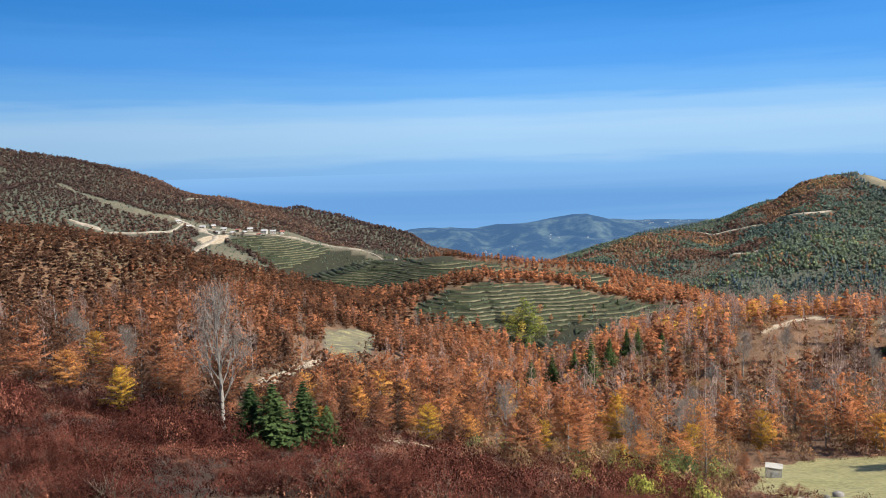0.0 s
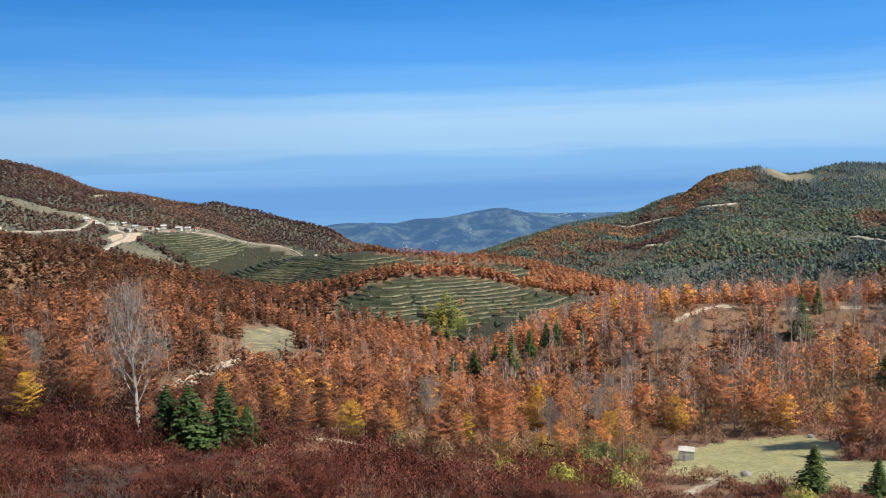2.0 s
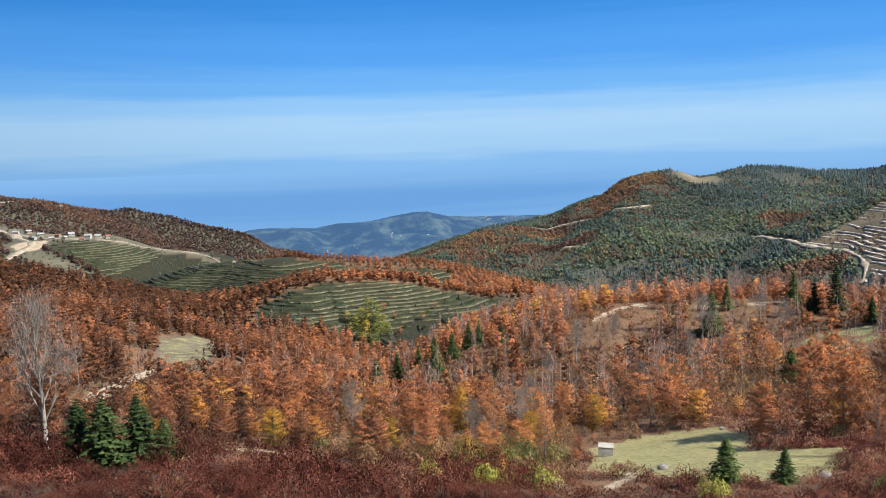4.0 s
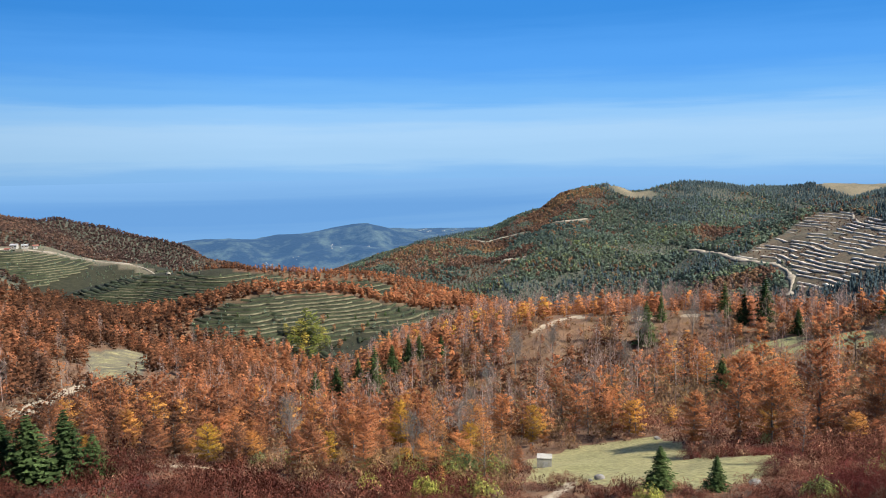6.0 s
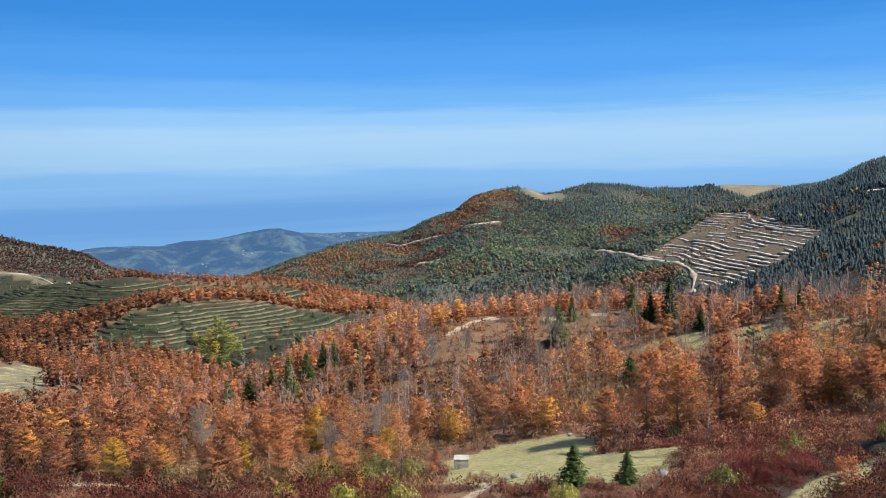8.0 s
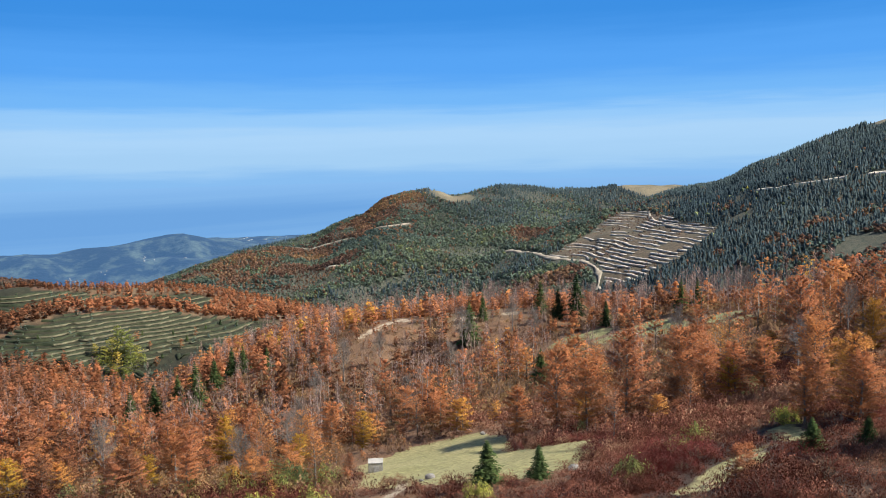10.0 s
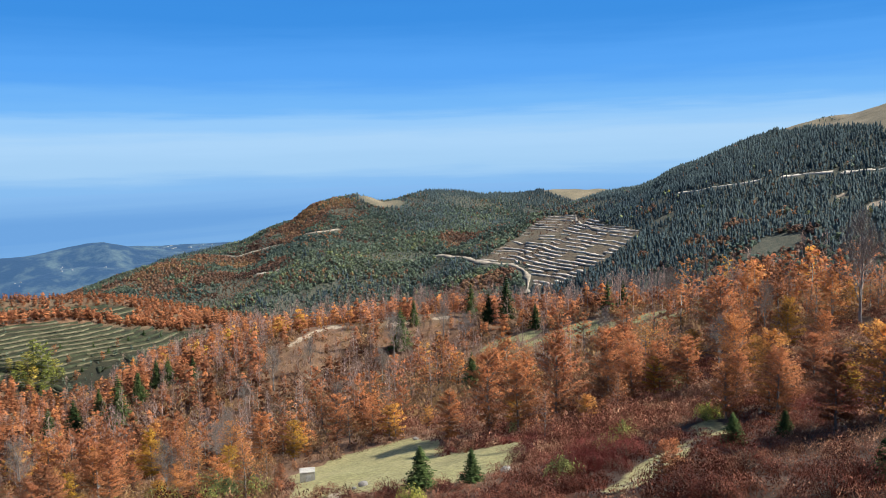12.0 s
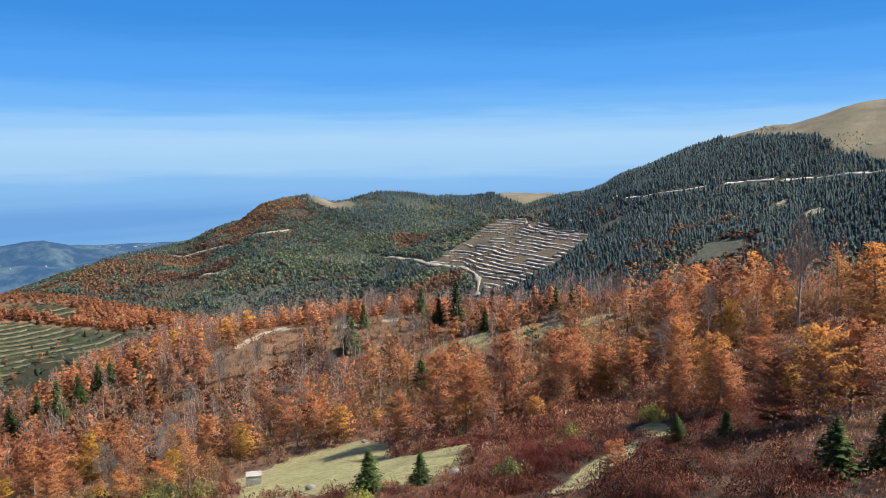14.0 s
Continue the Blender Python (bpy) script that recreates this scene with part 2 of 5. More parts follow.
# paler towards the horizon: sky sheen and haze painted into the sea's glow
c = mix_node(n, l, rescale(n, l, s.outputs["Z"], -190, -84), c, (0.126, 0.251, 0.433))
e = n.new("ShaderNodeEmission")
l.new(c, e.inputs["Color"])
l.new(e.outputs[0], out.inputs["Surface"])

m_far, n, l, out = shader("hazy_glowing_hills")
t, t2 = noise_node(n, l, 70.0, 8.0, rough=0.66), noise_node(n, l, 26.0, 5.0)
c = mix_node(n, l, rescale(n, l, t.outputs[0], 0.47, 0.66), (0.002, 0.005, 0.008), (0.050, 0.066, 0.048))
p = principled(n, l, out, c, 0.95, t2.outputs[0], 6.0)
# even blue glow stands in for the haze in front of the hills
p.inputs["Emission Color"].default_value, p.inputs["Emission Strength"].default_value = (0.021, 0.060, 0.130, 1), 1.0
# ---- the lie of the land ----
def polar(az, d):
    """Plan position from a bearing (degrees, clockwise from +y) and a distance."""
    return d * math.sin(radians(az)), d * math.cos(radians(az))


def value_noise(x, y, seed=0):
    """Smooth lattice noise, -1 to 1, for arrays of plan positions in cells."""
    xi, yi = np.floor(x).astype(np.int64), np.floor(y).astype(np.int64)
    fx, fy = x - xi, y - yi
    fx, fy = fx * fx * (3 - 2 * fx), fy * fy * (3 - 2 * fy)

    def lattice(i, j):
        h = (i * 374761393 + j * 668265263 + seed * 144665) & 0x7FFFFFFF
        h = ((h ^ (h >> 13)) * 1274126177) & 0x7FFFFFFF
        return ((h ^ (h >> 16)) & 0xFFFF) / 32767.5 - 1.0

    a = lattice(xi, yi) * (1 - fx) + lattice(xi + 1, yi) * fx
    b = lattice(xi, yi + 1) * (1 - fx) + lattice(xi + 1, yi + 1) * fx
    return a * (1 - fy) + b * fy


def fbm(x, y, size, octaves=4, seed=0):
    total, amp, s = 0.0, 1.0, 1.0 / size
    for k in range(octaves):
        total = total + amp * value_noise(x * s + 17.3 * k, y * s - 9.1 * k, seed + k)
        amp, s = amp * 0.5, s * 2.03
    return total


# Ridges: crest points as (bearing, distance, height), the fall of the flanks, and how broad the crest is.
RIDGES = [
    # the hill that the camera stands on
    ([(-70, 260, -6), (-68, 160, -5), (-80, 60, -6), (180, 20, -6), (83, 80, -14), (63, 157, -25), (48, 225, -42), (35, 262, -52)], 0.31, 10),
    # bench of beech wood, falling to the stream
    ([(60, 190, -32), (46, 262, -50), (33, 264, -50), (25, 260, -52), (15, 275, -63), (11, 300, -72), (7, 325, -85), (4, 365, -94)], 0.27, 30),
    # shoulder below the shrub slope, and the forest rise behind it
    ([(-36, 180, -38), (-22, 290, -54), (-19, 420, -64)], 0.28, 30),
    ([(-40, 660, -6), (-29, 620, -41), (-23, 600, -67), (-18.6, 560, -93), (-12, 520, -119), (-6, 500, -119), (-1, 475, -123)], 0.22, 25),
    # level clearing in the valley
    ([(-9, 362, -88), (-5, 358, -88)], 0.25, 40),
    # terraced knoll and the terraced ridge behind it
    ([(-1.9, 515, -93), (2.7, 520, -79), (8.9, 520, -84), (15, 515, -93), (19, 505, -104)], 0.27, 22),
    ([(-4, 740, -92), (0.2, 720, -87), (4.8, 720, -93), (8.9, 720, -97), (12.5, 712, -111), (16.8, 690, -121), (20, 680, -130)], 0.22, 22),
    # spur with the hamlet
    ([(-27, 1250, -18), (-20.2, 1150, -66), (-17.3, 1080, -80), (-12.3, 1000, -86), (-7.6, 950, -101), (-3.9, 900, -118), (-2, 860, -136)], 0.21, 25),
    # mountain behind the spur
    ([(-60, 1500, 120), (-40, 1550, 78), (-29, 1500, 38), (-25.8, 1500, 25), (-22.5, 1500, -5), (-19, 1500, -44), (-16, 1500, -74), (-14.2, 1500, -84)], 0.33, 20),
    ([(-14.2, 1500, -76), (-9.9, 1500, -90), (-7.5, 1480, -109), (-3.4, 1450, -131), (-1, 1430, -153), (0.7, 1400, -172)], 0.36, 12),
    # long ridge across the valley
    ([(8, 1080, -165), (10.1, 1150, -152), (12.9, 1250, -142), (18.6, 1400, -123), (22.2, 1500, -92), (25.6, 1580, -61), (28.4, 1620, -48), (30.6, 1690, -61),
      (33.3, 1750, -48), (38.8, 1830, -59), (42.3, 1900, -51), (46.7, 1930, -62), (52, 1950, -60)], 0.32, 45),
    ([(26.5, 1600, -58), (24.5, 1280, -110), (21, 1060, -160)], 0.27, 30),
    ([(33.5, 1740, -52), (32, 1380, -105), (29, 1080, -160)], 0.25, 35),
    ([(19.5, 1430, -118), (17.5, 1200, -150), (15, 1020, -185)], 0.28, 25),
    # felled shoulder
    ([(50, 1560, -40), (46, 1380, -70), (42, 1300, -80), (38, 1120, -116), (35, 1000, -158)], 0.27, 45),
    # bald mountain
    ([(48.2, 1700, -88), (50.5, 1620, -60), (53, 1550, -16), (56.5, 1500, 38), (61.2, 1450, 79), (66.7, 1400, 107), (80, 1400, 160), (100, 1500, 190), (130, 1400, 150)], 0.35, 40),
    # hills behind the camera
    ([(-70, 900, 60), (-110, 1000, 120), (-150, 1100, 140), (170, 1100, 130), (130, 1200, 150)], 0.25, 60),
]
RIDGE_LINES = [([(*polar(a, d), z) for a, d, z in crest], fall, broad) for crest, fall, broad in RIDGES]


# Hollows and rises: bearing, its half-width, distance, its half-width, depth
HOLLOWS = [(6.6, 5.5, 335, 75, -22), (15.5, 4.5, 285, 45, -4.5), (-7.5, 5.0, 610, 90, -15), (-16, 5, 600, 80, -5), (-4, 4, 400, 60, -6), (-9, 3.5, 300, 40, -3), (12.5, 3.0, 560, 60, -6),
           (19.3, 2.4, 1520, 230, -32), (22.9, 1.3, 1560, 180, -15), (29.6, 0.8, 1610, 70, -9), (48.6, 1.9, 1450, 220, -17), (51.9, 1.2, 1500, 170, -7), (-18.0, 2.0, 1500, 130, -13), (-10.2, 0.8, 1503, 60, 6), (-0.6, 1.3, 1433, 110, -10)]


def land(x, y):
    """Height of the ground at plan positions (arrays)."""
    x, y = np.asarray(x, float), np.asarray(y, float)
    r = np.hypot(x, y)
    floor = -205 - 130 * np.clip((r - 1200) / 900, 0, 1)
    soft = 2.0 + 0.0035 * r
    top, heights = floor, [floor]
    for crest, fall, broad in RIDGE_LINES:
        best = np.full(x.shape, -1e9)
        for (ax, ay, az), (bx, by, bz) in zip(crest, crest[1:]):
            ux, uy = bx - ax, by - ay
            k = np.clip(((x - ax) * ux + (y - ay) * uy) / (ux * ux + uy * uy), 0, 1)
            off = np.hypot(x - ax - k * ux, y - ay - k * uy)
            ln, mx, my = math.hypot(ux, uy), (ax + bx) / 2, (ay + by) / 2
            nx, ny = (-uy / ln, ux / ln) if -uy * mx + ux * my > 0 else (uy / ln, -ux / ln)
            facing = (nx * mx + ny * my) / math.hypot(mx, my) if math.hypot(mx, my) > 400 else 0.0
            beyond = np.clip(((x - ax) * nx + (y - ay) * ny) / 50, 0, 1)
            steep = fall * (1 + 1.4 * facing * beyond)  # far flanks drop away more steeply
            best = np.maximum(best, az + k * (bz - az) - steep * (np.sqrt(off * off + broad * broad) - broad))
        heights.append(best)
        top = np.maximum(top, best)
    total = sum(np.exp(np.clip((h - top) / soft, -40, 0)) for h in heights)
    z = top + soft * np.log(total)
    rough = np.clip((r - 150) / 900, 0, 1)
    z = z + 0.35 * fbm(x, y, 9.0, 3, 5) * np.clip(r / 30, 0, 1) + 1.1 * fbm(x, y, 40.0, 3, 6) * np.clip((r - 40) / 60, 0, 1)
    z = z + rough * 7.0 * fbm(x, y, 170.0, 4, 9)
    bearing = np.degrees(np.arctan2(x, y))
    for az, half_az, d, half_d, deep in HOLLOWS:
        z = z + deep * np.exp(-((bearing - az) / half_az) ** 2 - ((r - d) / half_d) ** 2)
    return z

# ---- where things grow ----
def inside(x, y, poly):
    """True for plan positions inside a polygon."""
    hit = np.zeros(np.shape(x), bool)
    for (ax, ay), (bx, by) in zip(poly, poly[1:] + poly[:1]):
        hit ^= ((ay > y) != (by > y)) & (x < (bx - ax) * (y - ay) / ((by - ay) or 1e-9) + ax)
    return hit


def along(x, y, line):
    """Distance from plan positions to a polyline."""
    best = np.full(np.shape(x), 1e9)
    for (ax, ay), (bx, by) in zip(line, line[1:]):
        ux, uy = bx - ax, by - ay
        k = np.clip(((x - ax) * ux + (y - ay) * uy) / (ux * ux + uy * uy), 0, 1)
        best = np.minimum(best, np.hypot(x - ax - k * ux, y - ay - k * uy))
    return best


def edge(d, inner, outer):
    return np.clip((outer - d) / (outer - inner), 0, 1)


FELLED_EDGE = ((36.4, 1060), (37.7, 1093), (39.5, 1177), (40.1, 1213), (41.6, 1277), (43.5, 1247), (45.7, 1063), (48.2, 992), (47.3, 938), (45.7, 894), (42.9, 860), (40.6, 870), (39.9, 974), (38.6, 1020))
MEADOW = [(29, 73), (33, 80), (39, 97), (49, 102), (59, 97), (58, 89), (54, 81), (51, 72), (54, 66), (48, 58), (42, 53), (37, 54), (33, 62), (30, 69)]
CLEARING = [(-53.5, 333), (-47, 345), (-36, 372), (-30, 350), (-28, 286), (-30.5, 253), (-38, 258), (-47, 295)]
PATH = [(25, 26), (33, 32), (39, 35), (44, 36), (50, 37), (56, 43)]
WOOD_ROAD = [(-42, 160), (-41.5, 176), (-42, 198), (-42, 234), (-39, 247), (-38, 260)]
BENCH_ROAD = [(95, 230), (104, 236), (111, 241), (119, 247)]
BENCH_GRASS = [((135, 173), 7), ((140, 169), 6), ((134, 154), 6), ((143, 152), 8), ((142, 141), 5), ((148, 131), 5), ((145, 122), 4), ((104, 153), 3), ((114, 160), 4)]
BENCH_EARTH = [((117, 239), 3), ((132, 226), 4), ((145, 218), 4)]
SPUR_GRASS = [polar(a, d) for a, d in ((-26.6, 1290), (-25.7, 1240), (-22.7, 1150), (-19.5, 1094), (-16.2, 1034), (-12.7, 982), (-9.2, 957), (-6.0, 925), (-4.2, 880), (-4.0, 895), (-5.9, 953),
                                            (-9.2, 1010), (-13.1, 1045), (-17.3, 1085), (-20.4, 1155), (-24.0, 1215), (-26.3, 1325))]
SPUR_FACE = [polar(a, d) for a, d in ((-17.2, 1000), (-15.8, 930), (-14.2, 870), (-12.4, 800), (-11.6, 760))]


# roads: label, width, course as (bearing, distance)
ROADS = [
    ("pale dirt road climbing to the hamlet", 5.5, [(-25.4, 1100), (-24.7, 1083), (-23.0, 1063), (-21, 1040), (-19.2, 1040), (-18.2, 1085)]),
    ("pale dirt road down the spur", 8.5, [(-17.3, 1049), (-16.3, 1000), (-16.1, 984), (-16.7, 970), (-17.6, 944), (-18.6, 912)]),
    ("pale dirt road along the hamlet's crest", 4.5, [(-19.1, 1110), (-18.2, 1085), (-17.3, 1049), (-16.2, 1030), (-14.5, 1002), (-12.7, 985)]),
    ("pale dirt road above the tea terraces", 5.5, [(-12.3, 985), (-9.2, 970), (-7.6, 955), (-5.5, 930), (-4.4, 900), (-3.9, 850), (-3.7, 780), (-3.5, 728)]),
    ("pale track over the mountain saddle", 4.5, [(-18, 1330), (-15.5, 1400), (-14.2, 1440), (-13.4, 1485)]),
    ("pale track down the mountain's end", 4.0, [(-8.2, 1300), (-7.0, 1330), (-6.2, 1345), (-5.4, 1330)]),
    ("pale road traversing the far ridge", 7.0, [(15.8, 1475), (17.3, 1452), (18.9, 1390), (20.1, 1396), (22.5, 1380)]),
    ("pale road traversing the upper ridge", 8.0, [(23.6, 1372), (24.6, 1358), (26.4, 1382)]),
    ("pale landslip scar on the far slope", 9.0, [(20.4, 1192), (21.2, 1180), (22.0, 1177)]),
    ("pale dirt road below the felled slope", 9.0, [(33.0, 1170), (34.2, 1140), (35.4, 1098), (36.4, 1052), (38.5, 1012), (39.7, 948), (40.1, 914), (39.9, 870)]),
    ("pale logging road through the felled slope", 5.0, [(43.5, 1236), (43.6, 1180), (43.9, 1120), (44.6, 1080), (46.1, 1020), (47.8, 996)]),
    ("rocky road cut across the spruce mountain", 6.0, [(50.6, 1108), (52.2, 1084), (54.2, 1066), (56.0, 1054)]),
    ("rocky road cut below the bald top", 9.0, [(57.2, 1048), (58.2, 1044), (59.6, 1032), (60.3, 1030)]),
    ("wide rocky road cut below the bald top", 10.0, [(60.9, 1027), (62.4, 1008), (64.7, 980), (66.8, 952), (69, 930)])
]
ROAD_LINES = [([polar(a, d) for a, d in course], width) for _, width, course in ROADS]


def grass_at(x, y):
    g = np.where(inside(x, y, MEADOW), 1.0, np.where(inside(x, y, CLEARING), 0.44, 0.0))
    for (cx, cy), r in BENCH_GRASS:
        g = np.maximum(g, edge(np.hypot(x - cx, y - cy), r * 0.6, r * 1.2))
    g = np.maximum(g, (0.46 + 0.5 * fbm(x, y, 4.5, 2, 19)) * edge(along(x, y, PATH), 0.7, 2.3))
    g = np.maximum(g, np.where(inside(x, y, SPUR_GRASS), 0.32, 0.0))
    g = np.maximum(g, 0.32 * edge(along(x, y, SPUR_FACE), 8, 15))
    top = polar(29.4, 1580)
    g = np.maximum(g, 0.2 * edge(np.hypot(x - top[0], (y - top[1]) * 0.6), 38, 42))
    top = polar(45.2, 1925)
    return np.maximum(g, 0.2 * edge(np.hypot(x - top[0], y - top[1]), 138, 150))


def earth_at(x, y):
    e = np.maximum(edge(along(x, y, WOOD_ROAD), 1.4, 3.0), edge(along(x, y, BENCH_ROAD), 1.0, 2.3))
    for (cx, cy), r in BENCH_EARTH:
        e = np.maximum(e, edge(np.hypot(x - cx, y - cy), r * 0.6, r * 1.1))
    e = np.maximum(e, 0.42 * edge(along(x, y, [(-48, 318), (-40, 312), (-34, 330), (-30, 350)]), 0.8, 2.2))
    e = np.maximum(e, edge(np.hypot(x + 3.6, (y - 80) * 2.2), 2.5, 4.5))
    e = np.maximum(e, (0.35 + 0.4 * fbm(x, y, 3.0, 2, 23)) * edge(along(x, y, PATH), 0.2, 0.7))
    e = np.maximum(e, 0.6 * edge(along(x, y, [(33, 70), (30, 64), (26, 60)]), 0.4, 1.2))
    e = np.maximum(e, np.where(inside(x, y, FELLED), 0.12, 0.0))
    for cx, cy, r in ((*polar(60.8, 923), 11), (*polar(62.7, 873), 10), (*polar(63.4, 868), 6)):
        e = np.maximum(e, edge(np.hypot(x - cx, y - cy), r * 0.5, r))
    mid = polar(-16.3, 985)
    return np.maximum(e, edge(np.hypot(x - mid[0], y - mid[1]), 14, 26))


GLADES = [(polar(57.2, 815), 24), (polar(56.0, 800), 14), (polar(49.5, 1000), 16)]


def glade_at(x, y):
    """Small openings in the spruce forest."""
    o = np.zeros(np.shape(x), bool)
    for (cx, cy), r in GLADES:
        o |= np.hypot(x - cx, y - cy) < r * (1 + 0.4 * fbm(x, y, 12.0, 2, 29))
    return o


def bearing_of(x, y):
    return np.degrees(np.arctan2(x, y))


def tea_left(x, y):
    a, r = bearing_of(x, y), np.hypot(x, y)
    near = np.interp(a, [-15.6, -11.7, -9.3, -6.1, -3.5, -1], [852, 750, 714, 700, 735, 745])
    return (a > -15.2) & (a < -1.0) & (r > near) & (r < 985) & (along(x, y, SPUR_FACE) > 20) & ~inside(x, y, SPUR_GRASS)


def tea_knoll(x, y):
    a, r = bearing_of(x, y), np.hypot(x, y)
    near = np.interp(a, [-2.2, 0.6, 3.1, 4.7, 6.8, 9.2, 12.1, 14.9, 17], [448, 439, 437, 420, 400, 386, 384, 410, 465])
    far = np.interp(a, [-2.2, 0.6, 4.8, 8.9, 12.9, 16.8], [476, 493, 509, 506, 508, 498])
    return (a > -2.2) & (a < 17) & (r > near) & (r < far)


def tea_back(x, y):
    a, r = bearing_of(x, y), np.hypot(x, y)
    return (a > -8.0) & (a < 12.0) & (r > np.interp(a, [-8, -6, -2, 12], [690, 657, 612, 625])) & (r < np.interp(a, [-8, -3, 5, 12], [742, 735, 700, 690]))


FELLED = [polar(*p) for p in FELLED_EDGE]


def tree_line(a):
    """Height of the last spruces on the bald mountain, by bearing."""
    return np.interp(a, [50, 57.4, 61.3, 63.6, 64.6, 66.8, 72], [48, 47, 45, 25, 12, 3, -8])


def bald_at(x, y):
    """Open grass above the tree line of the bald mountain."""
    z, a = land(x, y), bearing_of(x, y)
    line = tree_line(a) + 9 * fbm(x, y, 80.0, 4, 21)
    return np.clip((z - line) / 8, 0, 1) * ((a > 50) & (a < 150) & (np.hypot(x, y) > 650))


# ---- the ground sheet ----
def sheet(name, bearings, radii, height, material, closed=False):
    A, R = np.meshgrid(np.radians(bearings), radii, indexing="ij")
    X, Y = R * np.sin(A), R * np.cos(A)
    Z = height(X, Y)
    na, nr = X.shape
    co = np.stack([X, Y, Z], -1).reshape(-1, 3)
    i, j = np.meshgrid(np.arange(na if closed else na - 1), np.arange(nr - 1), indexing="ij")
    k = (i + 1) % na
    quads = np.stack([i * nr + j, i * nr + j + 1, k * nr + j + 1, k * nr + j], -1).reshape(-1, 4)
    me = quad_mesh(name, co, quads)
    me.materials.append(material)
    me.polygons.foreach_set("use_smooth", np.ones(len(quads), bool))
    return new(name, me), X.ravel(), Y.ravel()


def quad_mesh(name, co, quads):
    me = bpy.data.meshes.new(name)
    me.vertices.add(len(co))
    me.vertices.foreach_set("co", np.ascontiguousarray(co, dtype=np.float32).ravel())
    quads = np.ascontiguousarray(quads, dtype=np.int32)
    corners = (quads >= 0).sum(1)  # a fourth corner of -1 marks a triangle
    flat = quads[quads >= 0]
    me.loops.add(len(flat))
    me.loops.foreach_set("vertex_index", flat)
    me.polygons.add(len(quads))
    me.polygons.foreach_set("loop_start", np.concatenate([[0], np.cumsum(corners)[:-1]]).astype(np.int32))
    me.update(calc_edges=True)
    return me


def stored(me, name, values):
    me.attributes.new(name, "FLOAT", "POINT").data.foreach_set("value", np.ascontiguousarray(values, dtype=np.float32))


BEARINGS = np.concatenate([np.arange(-36, 74, 0.34), np.arange(74, 324, 4.0)])
RADII = np.concatenate([[0.0, 1.5, 3.0], np.geomspace(5, 2500, 290), np.geomspace(2560, 4940, 14)])
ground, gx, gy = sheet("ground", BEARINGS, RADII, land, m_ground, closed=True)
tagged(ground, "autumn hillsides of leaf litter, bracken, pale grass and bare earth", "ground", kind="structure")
stored(ground.data, "grass", grass_at(gx, gy))
stored(ground.data, "earth", earth_at(gx, gy))
TOPS = np.maximum(edge(np.hypot(gx - polar(29.4, 1580)[0], (gy - polar(29.4, 1580)[1]) * 0.6), 24, 42), edge(np.hypot(gx - polar(45.2, 1925)[0], gy - polar(45.2, 1925)[1]), 120, 150))
stored(ground.data, "bald", np.maximum(np.maximum(bald_at(gx, gy), np.maximum(TOPS, np.where(inside(gx, gy, CLEARING), 0.8, 0.0))), 0.6 * np.maximum(np.where(inside(gx, gy, SPUR_GRASS), 1.0, 0.0), edge(along(gx, gy, SPUR_FACE), 7, 14))))
stored(ground.data, "heath", np.where((((np.hypot(gx, gy) > 720) & (bearing_of(gx, gy) > 6)) | (np.hypot(gx, gy) > 830)) & ~inside(gx, gy, FELLED) & ~tea_left(gx, gy) & ~tea_back(gx, gy) | inside(gx, gy, CLEARING), 1.0, np.where(inside(gx, gy, FELLED), 0.6, 0.0)))
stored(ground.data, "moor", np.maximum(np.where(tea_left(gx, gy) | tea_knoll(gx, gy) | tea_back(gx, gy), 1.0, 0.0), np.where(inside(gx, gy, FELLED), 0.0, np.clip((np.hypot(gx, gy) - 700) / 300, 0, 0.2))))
# reach of the painted shade under the shrub slope
stored(ground.data, "shrub_shade", edge(np.hypot(gx, gy) / np.interp(bearing_of(gx, gy), [-40, -23, -4, 20, 35, 52, 75], [100, 86, 74, 62, 60, 80, 78]), 0.9, 1.05))

SEA = np.linspace(2650, 4950, 24)
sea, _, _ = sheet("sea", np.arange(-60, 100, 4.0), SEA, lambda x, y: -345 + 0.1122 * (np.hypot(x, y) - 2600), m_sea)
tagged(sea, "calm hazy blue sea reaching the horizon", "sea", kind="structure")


FAR_CREST = ([-9, -5, -2, 0.7, 2, 4, 6.3, 8.1, 9.3, 10.5, 12.1, 14.0, 16, 20, 30], [-330, -275, -252, -246, -251, -247, -236, -217, -208, -206, -228, -244, -262, -285, -300])
NEAR_CREST = ([-9, -2, 2, 5, 7.5, 9.5, 11.5, 14, 17, 22, 30], [-345, -330, -318, -296, -274, -262, -272, -268, -272, -300, -330])


def far_height(x, y):
    """Two lines of coastal hills and the low land behind them."""
    a, r = bearing_of(x, y), np.hypot(x, y)
    z = np.full(x.shape, -352.0)
    for (b, h), d, deep in ((FAR_CREST, 2860, 230), (NEAR_CREST, 2660, 160)):
        z = np.maximum(z, -352 + (np.interp(a, b, h) + 352) * np.exp(-((r - d + 25 * np.sin(a * 1.3)) / deep) ** 2))
    plain_z = -345 + 0.1122 * (r - 2600) + 4
    z = np.where((a > 10) & (r > 2950), np.maximum(z, plain_z * np.clip((r - 2950) / 60, 0, 1) - 352 * (1 - np.clip((r - 2950) / 60, 0, 1))), z)
    return z + 4.5 * fbm(x, y, 110.0, 5, 31) * np.where(r > 2960, 0.35, 1.0)


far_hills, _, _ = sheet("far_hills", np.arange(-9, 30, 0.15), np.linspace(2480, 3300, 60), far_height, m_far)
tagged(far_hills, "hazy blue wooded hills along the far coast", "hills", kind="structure")

